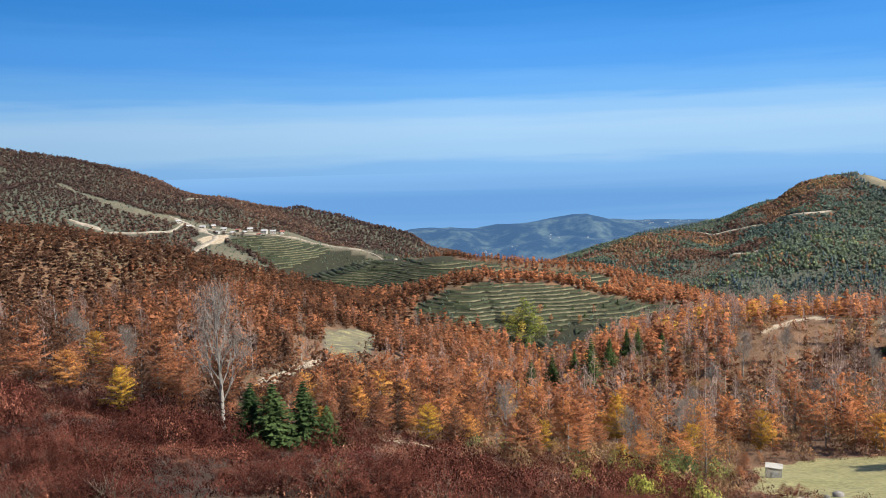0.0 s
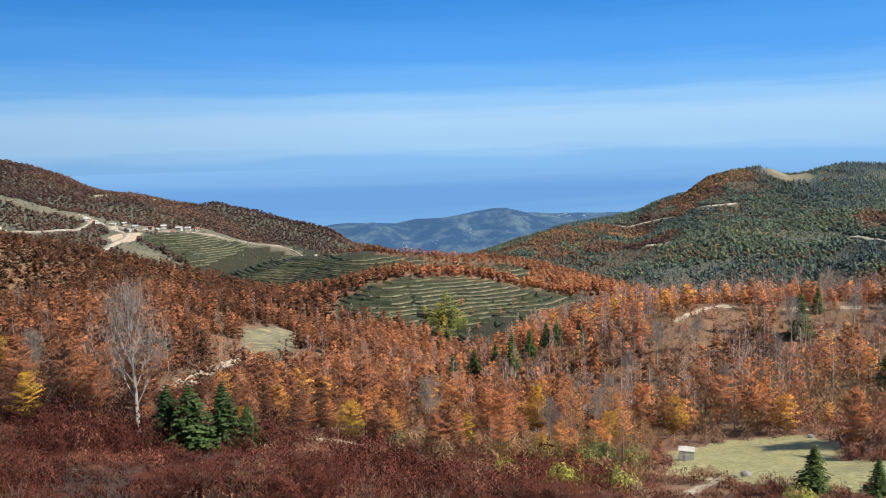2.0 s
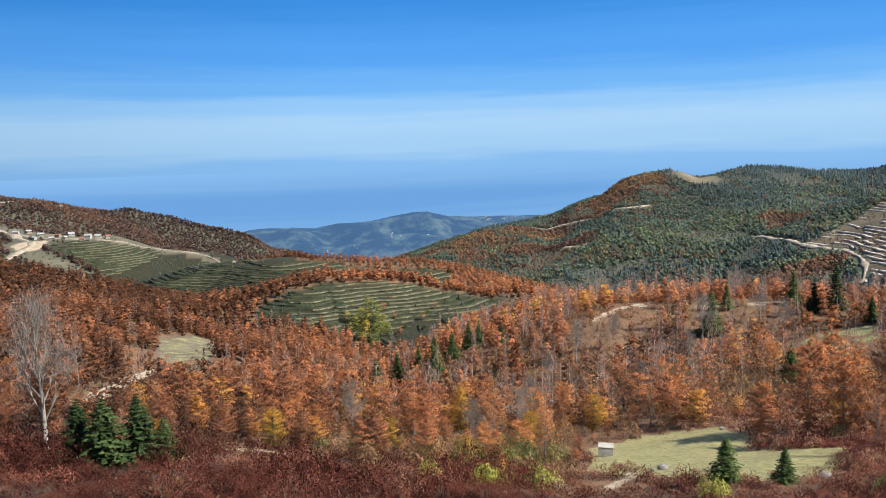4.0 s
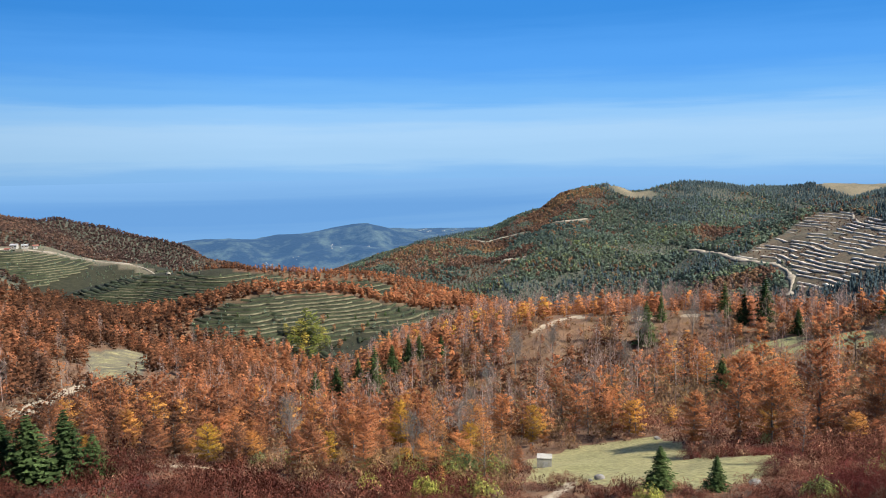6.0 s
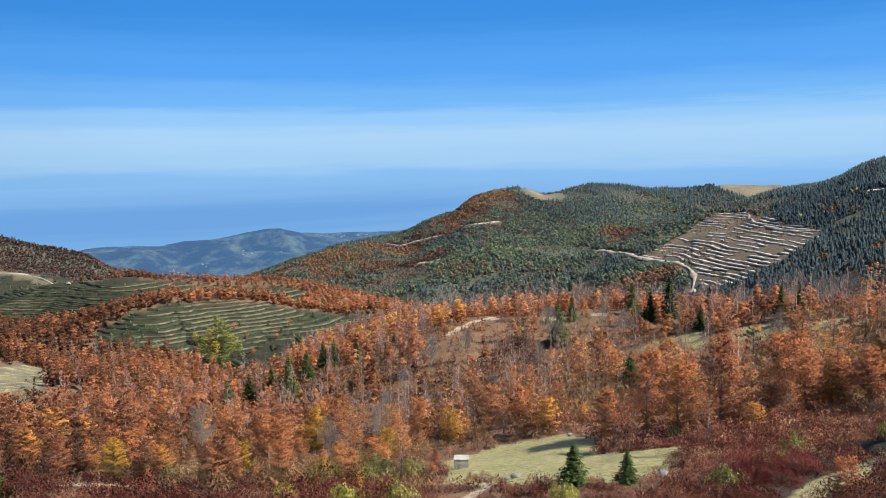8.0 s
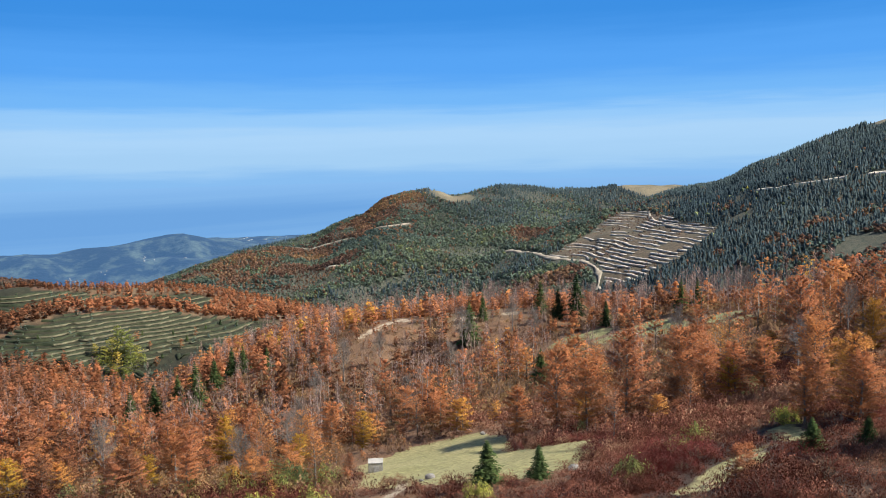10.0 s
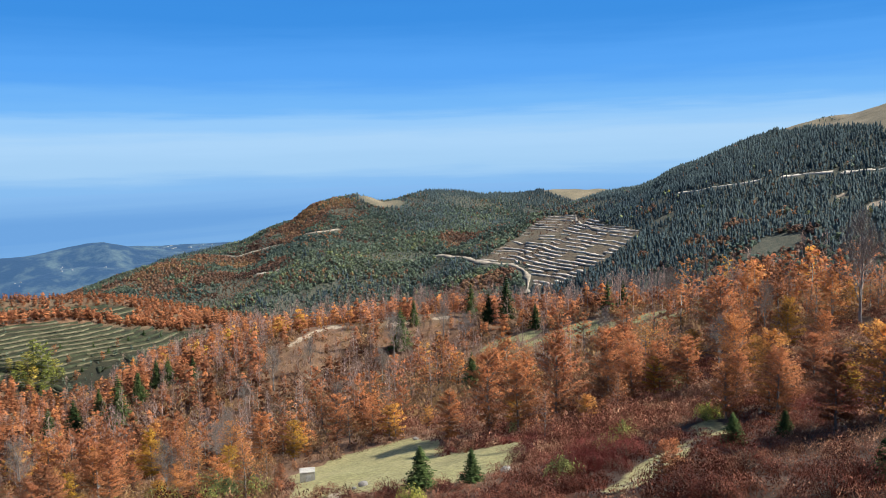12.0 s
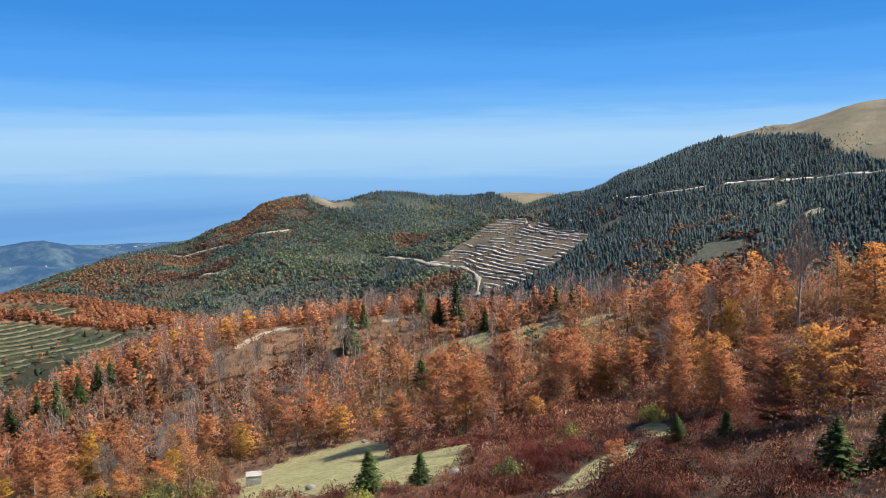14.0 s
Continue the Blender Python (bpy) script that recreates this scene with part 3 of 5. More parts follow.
# ---- plants: templates as (corners, quads, material slot of each quad) ----
def merge(pieces):
    co, quads, slots, base = [], [], [], 0
    for c, q, s in pieces:
        co.append(c)
        quads.append(np.where(q < 0, -1, q + base))
        slots.append(s)
        base += len(c)
    return np.concatenate(co), np.concatenate(quads), np.concatenate(slots)


def sprays(rng, places, normals, half_a, half_b, slot=0, upright=0.0, bend=0.12):
    """A leaf spray, one drooping triangle, at each place."""
    n = len(places)
    nrm = normals / np.linalg.norm(normals, axis=1, keepdims=True)
    ref = rng.normal(size=(n, 3)) * (1 - upright) + np.array([0, 0, 1.0]) * upright
    a = ref - nrm * (ref * nrm).sum(1, keepdims=True)
    a /= np.linalg.norm(a, axis=1, keepdims=True) + 1e-9
    b = np.cross(nrm, a)
    sa, sb = half_a * rng.uniform(0.6, 1.4, (n, 1)), half_b * rng.uniform(0.6, 1.4, (n, 1))
    co = np.stack([places + a * sa - nrm * sa * bend, places - a * sa * 0.7 + b * sb, places - a * sa * 0.7 - b * sb], 1).reshape(-1, 3)
    faces = np.concatenate([np.arange(3 * n).reshape(-1, 3), np.full((n, 1), -1)], 1)
    return co, faces, np.full(n, slot)


def limb(points, radii, sides=5, slot=1):
    """A tapered stem through points."""
    pts = np.asarray(points, float)
    co = []
    for i, p in enumerate(pts):
        t = pts[min(i + 1, len(pts) - 1)] - pts[max(i - 1, 0)]
        t = t / (np.linalg.norm(t) + 1e-9)
        u = np.cross(t, (0.31, 0.95, 0.05))
        u /= np.linalg.norm(u) + 1e-9
        v = np.cross(t, u)
        ang = np.arange(sides) / sides * 2 * np.pi
        co.append(p + radii[i] * (np.cos(ang)[:, None] * u + np.sin(ang)[:, None] * v))
    quads = [(i * sides + j, i * sides + (j + 1) % sides, (i + 1) * sides + (j + 1) % sides, (i + 1) * sides + j) for i in range(len(pts) - 1) for j in range(sides)]
    return np.concatenate(co), np.array(quads), np.full(len(quads), slot)


def beech_crown(rng, n, height, radius, base, size, tiers=9, slim=0.68, slot=0, wild=0.42):
    """Ovate crown in loose horizontal tiers."""
    u = rng.beta(1.15, 1.2, n)
    ang = rng.uniform(0, 2 * np.pi, n)
    lobes = 1 + 0.22 * np.sin(ang * 3 + rng.uniform(0, 6)) + 0.18 * np.sin(ang * 5 + u * 9 + rng.uniform(0, 6)) + 0.2 * np.sin(u * 17 + ang + rng.uniform(0, 6))
    prof = np.minimum(1, 0.5 + 1.5 * u) * (1 - u) ** 0.46 * lobes
    rad = radius * prof * np.sqrt(rng.uniform(0.12, 1.0, n))
    h = base + (1 - base) * u
    h = h * 0.25 + 0.75 * (np.floor(h * tiers + 0.3 * np.sin(ang * 2)) + 0.5) / tiers + rng.normal(0, 0.018, n)
    drift = 0.16 * radius * np.sin(u * 5 + rng.uniform(0, 6, 2)[:, None])
    p = np.stack([rad * np.cos(ang) + drift[0], rad * np.sin(ang) + drift[1], h * height - 0.10 * rad], -1)
    nrm = np.stack([np.cos(ang) * 0.55, np.sin(ang) * 0.55, np.full(n, 0.75)], -1) + rng.normal(0, wild, (n, 3))
    return sprays(rng, p, nrm, size, size * slim, slot)


def bough_tree(rng, height, radius, base, boughs, per, size, slim=0.55, sides=5, droop=0.16, limbs=True):
    """Beech with a stem that goes through and flat boughs in shelves, each a fan of leaves."""
    lean = rng.normal(0, 0.02, 2)
    zs = np.linspace(-0.5, height * 0.96, 5)
    pts = np.stack([lean[0] * zs + 0.05 * np.sin(zs), lean[1] * zs + 0.04 * np.cos(zs * 0.8), zs], -1)
    r0 = 0.012 * height + 0.02
    out = [limb(pts, r0 * np.array([1.25, 0.9, 0.65, 0.4, 0.12]), sides, 1)]
    wide = rng.uniform(0.75, 1.25, 5)
    for i in range(boughs):
        t = min(0.98, (i + rng.uniform(0, 1)) / boughs)
        k = base + (1 - base) * t
        ang = i * 2.4 + rng.uniform(-0.6, 0.6)
        reach = radius * min(1.0, 0.5 + 1.7 * t) * (1 - t) ** 0.6 * rng.uniform(0.6, 1.2) * wide[int(ang / 6.2832 * 5) % 5] + 0.12 * radius
        up = rng.uniform(0.15, 0.45) + 0.75 * t
        start = np.array([np.interp(k * height * 0.93, zs, pts[:, j]) for j in range(3)])
        flat = np.array([math.cos(ang), math.sin(ang), 0.0])
        end = start + flat * reach + np.array([0, 0, reach * up])
        mid = (start + end) / 2 + np.array([0, 0, reach * 0.06])
        if limbs:
            out.append(limb([start, mid, end], r0 * np.array([0.26, 0.16, 0.05]), 3, 1))
        n = max(3, int(per * (0.35 + 0.65 * reach / radius)))
        f = rng.beta(1.7, 1.1, n) * 1.08
        side = rng.normal(0, 0.24, n) * reach * (0.35 + 0.65 * f)
        p = start + (end - start) * f[:, None] + np.stack([-math.sin(ang) * side, math.cos(ang) * side, rng.normal(0, 0.10, n) * (0.4 + reach * 0.3) - droop * np.abs(side) - 0.10 * reach * f * f], -1)
        nrm = np.array([math.cos(ang) * 0.35, math.sin(ang) * 0.35, 0.85]) + rng.normal(0, 0.42, (n, 3))
        out.append(sprays(rng, p, nrm, size, size * slim, 0))
    return merge(out)


def bare_branches(rng, start, way, length, radius, depth, out, ends):
    """Forking twigs of a leafless tree."""
    way = way / np.linalg.norm(way)
    mid = start + way * length * 0.5 + rng.normal(0, 0.04 * length, 3)
    end = start + way * length + np.array([0, 0, 0.03 * length])
    out.append(limb([start, mid, end], [radius, radius * 0.82, radius * 0.62], 4 if depth > 2 else 3, 1))
    if depth == 0:
        n = 7
        tips = end + rng.normal(0, 0.28, (n, 3)) + way * rng.uniform(-0.5, 0.6, (n, 1))
        out.append(sprays(rng, tips, np.cross(np.tile(way, (n, 1)), rng.normal(size=(n, 3))), 0.42, 0.014, 0, upright=0.8))
        return
    for k in range(3 if depth > 1 else 4):
        spread = rng.normal(0, 0.36, 3) + np.array([0, 0, 0.06])
        f = rng.uniform(0.45, 1.0)
        bare_branches(rng, start + (end - start) * f, way + spread, length * rng.uniform(0.55, 0.78), radius * 0.55, depth - 1, out, ends)


def bare_tree(rng, height, depth=4):
    """Leafless beech: a stem that goes through, ascending limbs, a haze of twigs."""
    out = []
    zs = np.linspace(-0.6, height * 0.8, 6)
    pts = np.stack([0.10 * np.sin(zs * 0.5), 0.08 * np.cos(zs * 0.4), zs], -1)
    r0 = 0.017 * height
    out.append(limb(pts, r0 * np.array([1.3, 1.0, 0.8, 0.6, 0.4, 0.2]), 7, 1))
    for i in range(15):
        k = 0.26 + 0.70 * i / 14
        start = np.array([np.interp(k * height * 0.8, zs, pts[:, j]) for j in range(3)])
        ang = i * 2.4 + rng.uniform(-0.5, 0.5)
        up = 1.15 + 1.6 * k
        bare_branches(rng, start, np.array([np.cos(ang), np.sin(ang), up]), height * (0.27 - 0.14 * k), r0 * 0.36 * (1.15 - 0.6 * k), depth - 1, out, None)
    return merge(out)


def bare_sapling(rng, height, radius, count):
    zs = np.linspace(-0.4, height * 0.96, 4)
    lean = rng.normal(0, 0.03, 2)
    out = [limb(np.stack([lean[0] * zs, lean[1] * zs, zs], -1), [0.085, 0.065, 0.045, 0.012], 3, 0)]
    u, ang = rng.beta(1.6, 1.2, count), rng.uniform(0, 2 * np.pi, count)
    rad = radius * np.minimum(1, 0.35 + 1.6 * u) * (1.02 - u) ** 0.6 * np.sqrt(rng.uniform(0.02, 1, count))
    p = np.stack([rad * np.cos(ang) + lean[0] * height * u, rad * np.sin(ang) + lean[1] * height * u, height * (0.22 + 0.78 * u)], -1)
    way = np.stack([np.cos(ang) * 0.7, np.sin(ang) * 0.7, np.full(count, 1.0)], -1) + rng.normal(0, 0.25, (count, 3))
    out.append(sprays(rng, p, np.cross(way, rng.normal(size=(count, 3))), 0.62, 0.035, 0, upright=0.75))
    return merge(out)


def conifer(rng, height, radius, tiers, per_tier, parts, slot=0, stem=True):
    """Spruce: whorls of drooping boughs, each a fan of needle sprays."""
    out = []
    if stem:
        out.append(limb([(0, 0, -0.4), (0, 0, height * 0.5), (0, 0, height * 0.98)], [0.018 * height, 0.011 * height, 0.002 * height], 5, 1))
    places, normals, sizes = [], [], []
    for t in range(tiers):
        k = (t + 0.4) / tiers
        reach = radius * (1 - k) ** 0.85 + 0.03 * radius
        for b in range(per_tier):
            ang = 2 * np.pi * (b + 0.5 * (t % 2) + rng.uniform(-0.3, 0.3)) / per_tier
            r = reach * rng.uniform(0.5, 1.22)
            for s in range(parts):
                f = (s + 0.6) / parts
                off = rng.normal(0, 0.10 * reach)
                places.append((np.cos(ang) * r * f - np.sin(ang) * off, np.sin(ang) * r * f + np.cos(ang) * off, height * (0.06 + 0.93 * k) - 0.30 * r * f + 0.10 * r * f * f))
                normals.append((np.cos(ang) * 0.35 + rng.normal(0, 0.2), np.sin(ang) * 0.35 + rng.normal(0, 0.2), 0.85))
                sizes.append(r / parts * 1.1 + 0.10)
    sizes = np.array(sizes)[:, None]
    c, q, s = sprays(rng, np.array(places), np.array(normals), sizes, sizes * 0.55, slot, bend=0.3)
    out.append((c, q, s))
    return merge(out)


def cone_tree(rng, height, radius):
    """A spruce far off: two ragged skirts."""
    out = []
    for z0, z1, r in ((0.05, 0.68, 1.0), (0.45, 1.0, 0.62)):
        ang = np.arange(6) / 6 * 2 * np.pi + rng.uniform(0, 1)
        rr = radius * r * rng.uniform(0.75, 1.2, 6)
        ring = np.stack([rr * np.cos(ang), rr * np.sin(ang), height * (z0 + rng.uniform(-0.05, 0.05, 6))], -1)
        tip = np.array([[0.0, 0.0, height * z1]])
        mid = (ring[[0, 2, 4]] + ring[[1, 3, 5]]) / 2
        co = np.concatenate([ring, tip])
        out.append((co, np.array([(0, 1, 2, 6), (2, 3, 4, 6), (4, 5, 0, 6)]), np.zeros(3, int)))
    return merge(out)


def shrub_dome(rng, n, radius, height, size, slim=0.26):
    """Low bush of upright twigs and small leaves."""
    ang, k = rng.uniform(0, 2 * np.pi, n), np.sqrt(rng.uniform(0, 1, n))
    lump = 1 + 0.25 * np.sin(ang * 4 + rng.uniform(0, 6)) + 0.2 * np.sin(ang * 7 + rng.uniform(0, 6))
    top = height * (1 - 0.75 * k ** 2.2) * lump
    z = top * rng.uniform(0.45, 1.08, n)
    p = np.stack([radius * lump * k * np.cos(ang), radius * lump * k * np.sin(ang), z], -1)
    nrm = np.stack([np.cos(ang) * (0.4 + k), np.sin(ang) * (0.4 + k), np.full(n, 0.55)], -1) + rng.normal(0, 0.45, (n, 3))
    return sprays(rng, p, nrm, size, size * slim, 0, upright=0.7)


def rounded(co, rng):
    """Shading normals that follow the crown as a whole, with a little scatter."""
    low, high = co.min(0), co.max(0)
    mid, half = (low + high) / 2, (high - low) / 2 + 1e-6
    mid[2] = low[2] + 0.38 * (high[2] - low[2])
    n = (co - mid) / half + rng.normal(0, 0.22, co.shape)
    return n / (np.linalg.norm(n, axis=1, keepdims=True) + 1e-9)


def set_normals(me, n):
    me.attributes.new("custom_normal", "FLOAT_VECTOR", "POINT").data.foreach_set("vector", np.ascontiguousarray(n, dtype=np.float32).ravel())


def to_mesh(name, template, materials, keep=None, soft=False):
    co, quads, slots = template
    if keep is not None:
        quads, slots = quads[slots == keep], slots[slots == keep] * 0
        used, inv = np.unique(quads[quads >= 0], return_inverse=True)
        faces = np.full(quads.shape, -1)
        faces[quads >= 0] = inv.ravel()
        co, quads = co[used], faces
    me = quad_mesh(name, co, quads)
    for m in materials:
        me.materials.append(m)
    me.polygons.foreach_set("material_index", np.ascontiguousarray(slots, dtype=np.int32))
    if soft:
        set_normals(me, rounded(co, np.random.default_rng(len(co))))
    return me


def wood(name, templates, x, y, scale, tint, materials, label, category, rng, sink=0.0, squash=0.12, soft=False):
    """Many plants as one object of stuff; each keeps its own turn, size and tint."""
    z = land(x, y) - sink
    turn, pick = rng.uniform(0, 2 * np.pi, len(x)), rng.integers(0, len(templates), len(x))
    tall = scale * rng.uniform(1 - squash, 1 + squash, len(x))
    cos, sin = np.cos(turn) * scale, np.sin(turn) * scale
    C, Q, S, T, N, base = [], [], [], [], [], 0
    for i, (co, quads, slots) in enumerate(templates):
        w = np.nonzero(pick == i)[0]
        if not len(w):
            continue
        c = np.empty((len(w), len(co), 3), np.float32)
        c[:, :, 0] = x[w, None] + cos[w, None] * co[:, 0] - sin[w, None] * co[:, 1]
        c[:, :, 1] = y[w, None] + sin[w, None] * co[:, 0] + cos[w, None] * co[:, 1]
        c[:, :, 2] = z[w, None] + tall[w, None] * co[:, 2]
        C.append(c.reshape(-1, 3))
        if soft:
            r = rounded(co, rng)
            t_cos, t_sin = np.cos(turn[w])[:, None], np.sin(turn[w])[:, None]
            N.append(np.stack([t_cos * r[:, 0] - t_sin * r[:, 1], t_sin * r[:, 0] + t_cos * r[:, 1], np.tile(r[:, 2], (len(w), 1))], -1).reshape(-1, 3))
        q = quads[None] + (base + np.arange(len(w)) * len(co))[:, None, None]
        Q.append(np.where(quads[None] < 0, -1, q).reshape(-1, 4))
        S.append(np.tile(slots, len(w)))
        T.append(np.repeat(tint[w], len(co)))
        base += len(w) * len(co)
    me = quad_mesh(name, np.concatenate(C), np.concatenate(Q))
    for m in materials:
        me.materials.append(m)
    me.polygons.foreach_set("material_index", np.concatenate(S).astype(np.int32))
    stored(me, "tint", np.concatenate(T))
    if soft:
        set_normals(me, np.concatenate(N))
    return tagged(new(name, me), label, category, kind="stuff")


def strewn(rng, near, far, cell, lo=-34.0, hi=73.0):
    """Jittered plan positions between two distances within a range of bearings."""
    half = int(far / cell) + 1
    i, j = np.meshgrid(np.arange(-half, half + 1), np.arange(-half, half + 1), indexing="ij")
    x = (i + rng.uniform(-0.48, 0.48, i.shape)).ravel() * cell
    y = (j + rng.uniform(-0.48, 0.48, i.shape)).ravel() * cell
    r, a = np.hypot(x, y), bearing_of(x, y)
    keep = (r >= near) & (r < far) & (a > lo) & (a < hi)
    return x[keep], y[keep]


def open_ground(x, y, margin=0.15):
    """True where no trees stand."""
    o = (grass_at(x, y) > margin) | (earth_at(x, y) > margin) | tea_left(x, y) | tea_knoll(x, y) | tea_back(x, y) | inside(x, y, FELLED)
    for line, width in ROAD_LINES:  # verges, wider on the valley side
        for s in (1.0, 1.006):
            o |= along(x * s, y * s, line) < width * 0.5 + 1.5
    return o | (bald_at(x, y) > 0.3) | glade_at(x, y)


def shrub_reach(x, y):
    """How far out the red shrub slope goes, by bearing."""
    a = bearing_of(x, y)
    return np.interp(a, [-40, -30, -23, -16, -4, 10, 20, 27, 33, 44, 52, 60, 75], [112, 100, 86, 75, 74, 68, 70, 76, 74, 74, 80, 82, 78])


# trees that stand out: plan position and height
HEROES = [(58, 86, 8.8), (64, 85, 11.4), (61, 75, 9.6), (63, 70, 11.2), (78, 76, 11.8), (83, 77, 10.6), (71, 57, 7.2), (97, 72, 12.5), (59, 38, 6.4), (71, 42, 6.8),
          (52, 26, 7.8), (54.5, 25, 8.6), (92, 40, 13.0), (-52, 96, 10.2), (-55, 112, 9.8), (-46, 106, 9.6), (-36, 96, 9.4), (-21, 85, 5.2), (-11, 85, 4.2), (-7, 81, 3.8), (20, 79, 4.8), (45, 123, 9.8), (58, 121, 8.7), (35.7, 30.5, 2.8), (38.6, 32.0, 2.4),
          (68.5, 63, 9.0), (60.5, 39.8, 6.8), (56.8, 36.6, 5.8), (72.5, 52, 8.2), (69.5, 59.5, 7.8), (49.8, 27.8, 6.6), (84.3, 48.8, 6.4), (57.5, 42, 6.0), (66, 47, 5.6)]
GOLDEN = [(-33.5, 79, 6.4), (-14, 84, 3.6), (-2, 83, 5.4), (25, 112, 8.0), (17.5, 77, 3.6), (66, 82, 5.0), (61, 33, 4.0), (-58, 128, 9.0), (69, 60, 5.0), (82, 56, 6.0), (45, 109, 6.5), (33, 103, 6.0), (12, 94, 4.6), (95, 60, 7.0)]
SPRUCE_SPOTS = [(42, 222, 15.5), (24, 216, 14.5), (32, 231, 11.5), (50, 235, 12.0), (57, 242, 10.0), (60, 240, 10.5), (66, 235, 8.5), (40, 239, 10.5), (20, 214, 9.5), (120, 203, 16.5), (153, 212, 12.5), (153, 193, 14.0), (149, 197, 12.0), (134, 218, 9.0),
                (147, 172, 9.0), (158, 154, 11.0), (162, 152, 9.0), (93, 129, 9.5), (34, 55, 4.4), (36.5, 51, 2.9), (38, 18, 3.6), (40, 16.5, 3.2), (-16, 70, 7.2), (-13.5, 72, 6.4), (-18.5, 72, 6.0), (-11.5, 73, 4.6), (46, 33, 2.6), (49, 31, 2.2)]
BARE_SPOTS = [(-23, 78, 14.2), (104.3, 55.2, 14.2), (78, 201, 11.0), (90, 203, 9.5), (115, 199, 13.0), (135, 202, 10.5), (132, 186, 10.0), (-62, 130, 10.0), (-49, 118, 9.0), (66, 190, 9.5), (111, 81, 9.5), (149, 125, 10.0), (105, 70, 7.5), (86, 64, 7.0), (63, 130, 8.5), (98, 176, 10.0), (54, 168, 9.0), (112, 110, 8.5), (36, 118, 7.5), (22, 92, 6.5), (8, 104, 8.0)]
HERO_SPOTS = [(p[0], p[1]) for p in HEROES + GOLDEN + SPRUCE_SPOTS + BARE_SPOTS] + [(35.6, 82.6), (34.4, 79.2), (33.2, 76.0), (32.0, 73.0)]

rng = np.random.default_rng(11)
near_beech = [bough_tree(rng, 8.6, rng.uniform(2.3, 3.2), rng.uniform(0.08, 0.24), 52, 118, 0.125) for _ in range(7)]
thin_beech = [bough_tree(rng, 9.8, 2.6, 0.16, 46, 34, 0.125) for _ in range(4)]
away_beech = [bough_tree(rng, 8.6, rng.uniform(2.3, 3.1), rng.uniform(0.06, 0.18), 30, 46, 0.22, 0.55, 4, limbs=False) for _ in range(6)]
mid_beech = [bough_tree(rng, 8.2, rng.uniform(2.3, 3.2), 0.08, 18, 30, 0.29, 0.6, 3, limbs=False) for _ in range(6)]
mid_beech += [bough_tree(rng, 9.2, 2.4, 0.14, 16, 14, 0.27, 0.5, 3, limbs=False) for _ in range(3)]
sapling = [merge([shrub_dome(rng, 52, 1.6, 1.9, 0.36, 0.38)]) for _ in range(5)]
near_sapling = [merge([shrub_dome(rng, 210, 1.5, 1.6, 0.14, 0.45)]) for _ in range(4)]
wood_beech = [merge([beech_crown(rng, 78, 7.0, rng.uniform(2.1, 2.8), 0.02, 0.66, 5, 0.66, wild=0.24)]) for _ in range(8)]
back_beech = [merge([beech_crown(rng, 24, 6.2, 2.6, 0.02, 1.2, 3, 0.8, wild=0.2)]) for _ in range(8)]
far_beech = [merge([beech_crown(rng, 10, 5.0, 3.4, 0.02, 2.3, 2, 0.85, wild=0.2)]) for _ in range(8)]
grey_thin = [bare_sapling(rng, 9.6, rng.uniform(1.5, 2.3), 84) for _ in range(6)]
near_spruce = [conifer(rng, 8.0, 2.2, 24, 12, 10) for _ in range(3)]
far_spruce = [cone_tree(rng, 9.6, 2.7) for _ in range(6)]
low_shrub = [merge([shrub_dome(rng, 760, 1.5, 1.25, 0.085, 0.40)]) for _ in range(4)] + [merge([shrub_dome(rng, 1250, 2.3, 1.7, 0.09, 0.40)]) for _ in range(4)]
near_shrub = [merge([shrub_dome(rng, 3400, 1.6, 1.35, 0.055, 0.36)]) for _ in range(3)] + [merge([shrub_dome(rng, 5600, 2.4, 1.8, 0.055, 0.36)]) for _ in range(3)]
filler = [merge([shrub_dome(rng, 280, 1.3, 0.9, 0.115, 0.30)]) for _ in range(5)]

# ---- woods ----
def tint_at(x, y, rng, size=45.0, seed=3, mean=None, sway=0.18, jitter=0.16):
    mean = stand(x, y) if mean is None else mean
    return np.clip(mean + sway * fbm(x, y, size, 3, seed) + rng.normal(0, jitter, len(x)), 0, 1)


OPENINGS = [  # open ground, how wide the wood stays low before it, and how low
    ([(-50, 300), (-46, 285), (-38, 254), (-29, 250), (-26, 286)], 9, 0.3), ([(-42, 150), (-41.5, 172), (-42, 198), (-42, 240)], 6, 0.2), ([(95, 229), (108, 236), (119, 243)], 6, 0.42),
    ([(128, 168), (137, 176)], 9, 0.42), ([(128, 144), (150, 134)], 7, 0.42), 
    ([(131, 225), (146, 217)], 6, 0.5), ([(34, 80), (38, 97)], 4, 0.4)]


def low_before(x, y):
    """Trees kept short where open ground shows above them, and before the spruces."""
    k = np.ones(len(x))
    for line, wide, small in OPENINGS:
        for s in (0.98, 0.955, 0.93, 0.905) + ((0.88, 0.855) if small <= 0.3 else ()):
            k = np.minimum(k, np.where(along(x, y, [(s * px, s * py) for px, py in line]) < wide, small, 1.0))
    for px, py, tall in SPRUCE_SPOTS + GOLDEN + HEROES + BARE_SPOTS:
        for s in (0.0, 2.2, 4.4, 6.6):
            f = 1 - s / math.hypot(px, py)
            k = np.minimum(k, np.where(np.hypot(x - px * f, y - py * f) < 2.6, 0.38, 1.0))
    for px, py, tall in GOLDEN:  # these stand in the sun
        for s in (3.0, 5.5, 8.0):
            k = np.minimum(k, np.where(np.hypot(x - px - 0.88 * s, y - py + 0.47 * s) < 2.4, 0.4, 1.0))
    spur = (np.hypot(x, y) > 820) & (np.hypot(x, y) < 1250) & (bearing_of(x, y) < -14)
    return np.where(spur, k * 0.9, k)


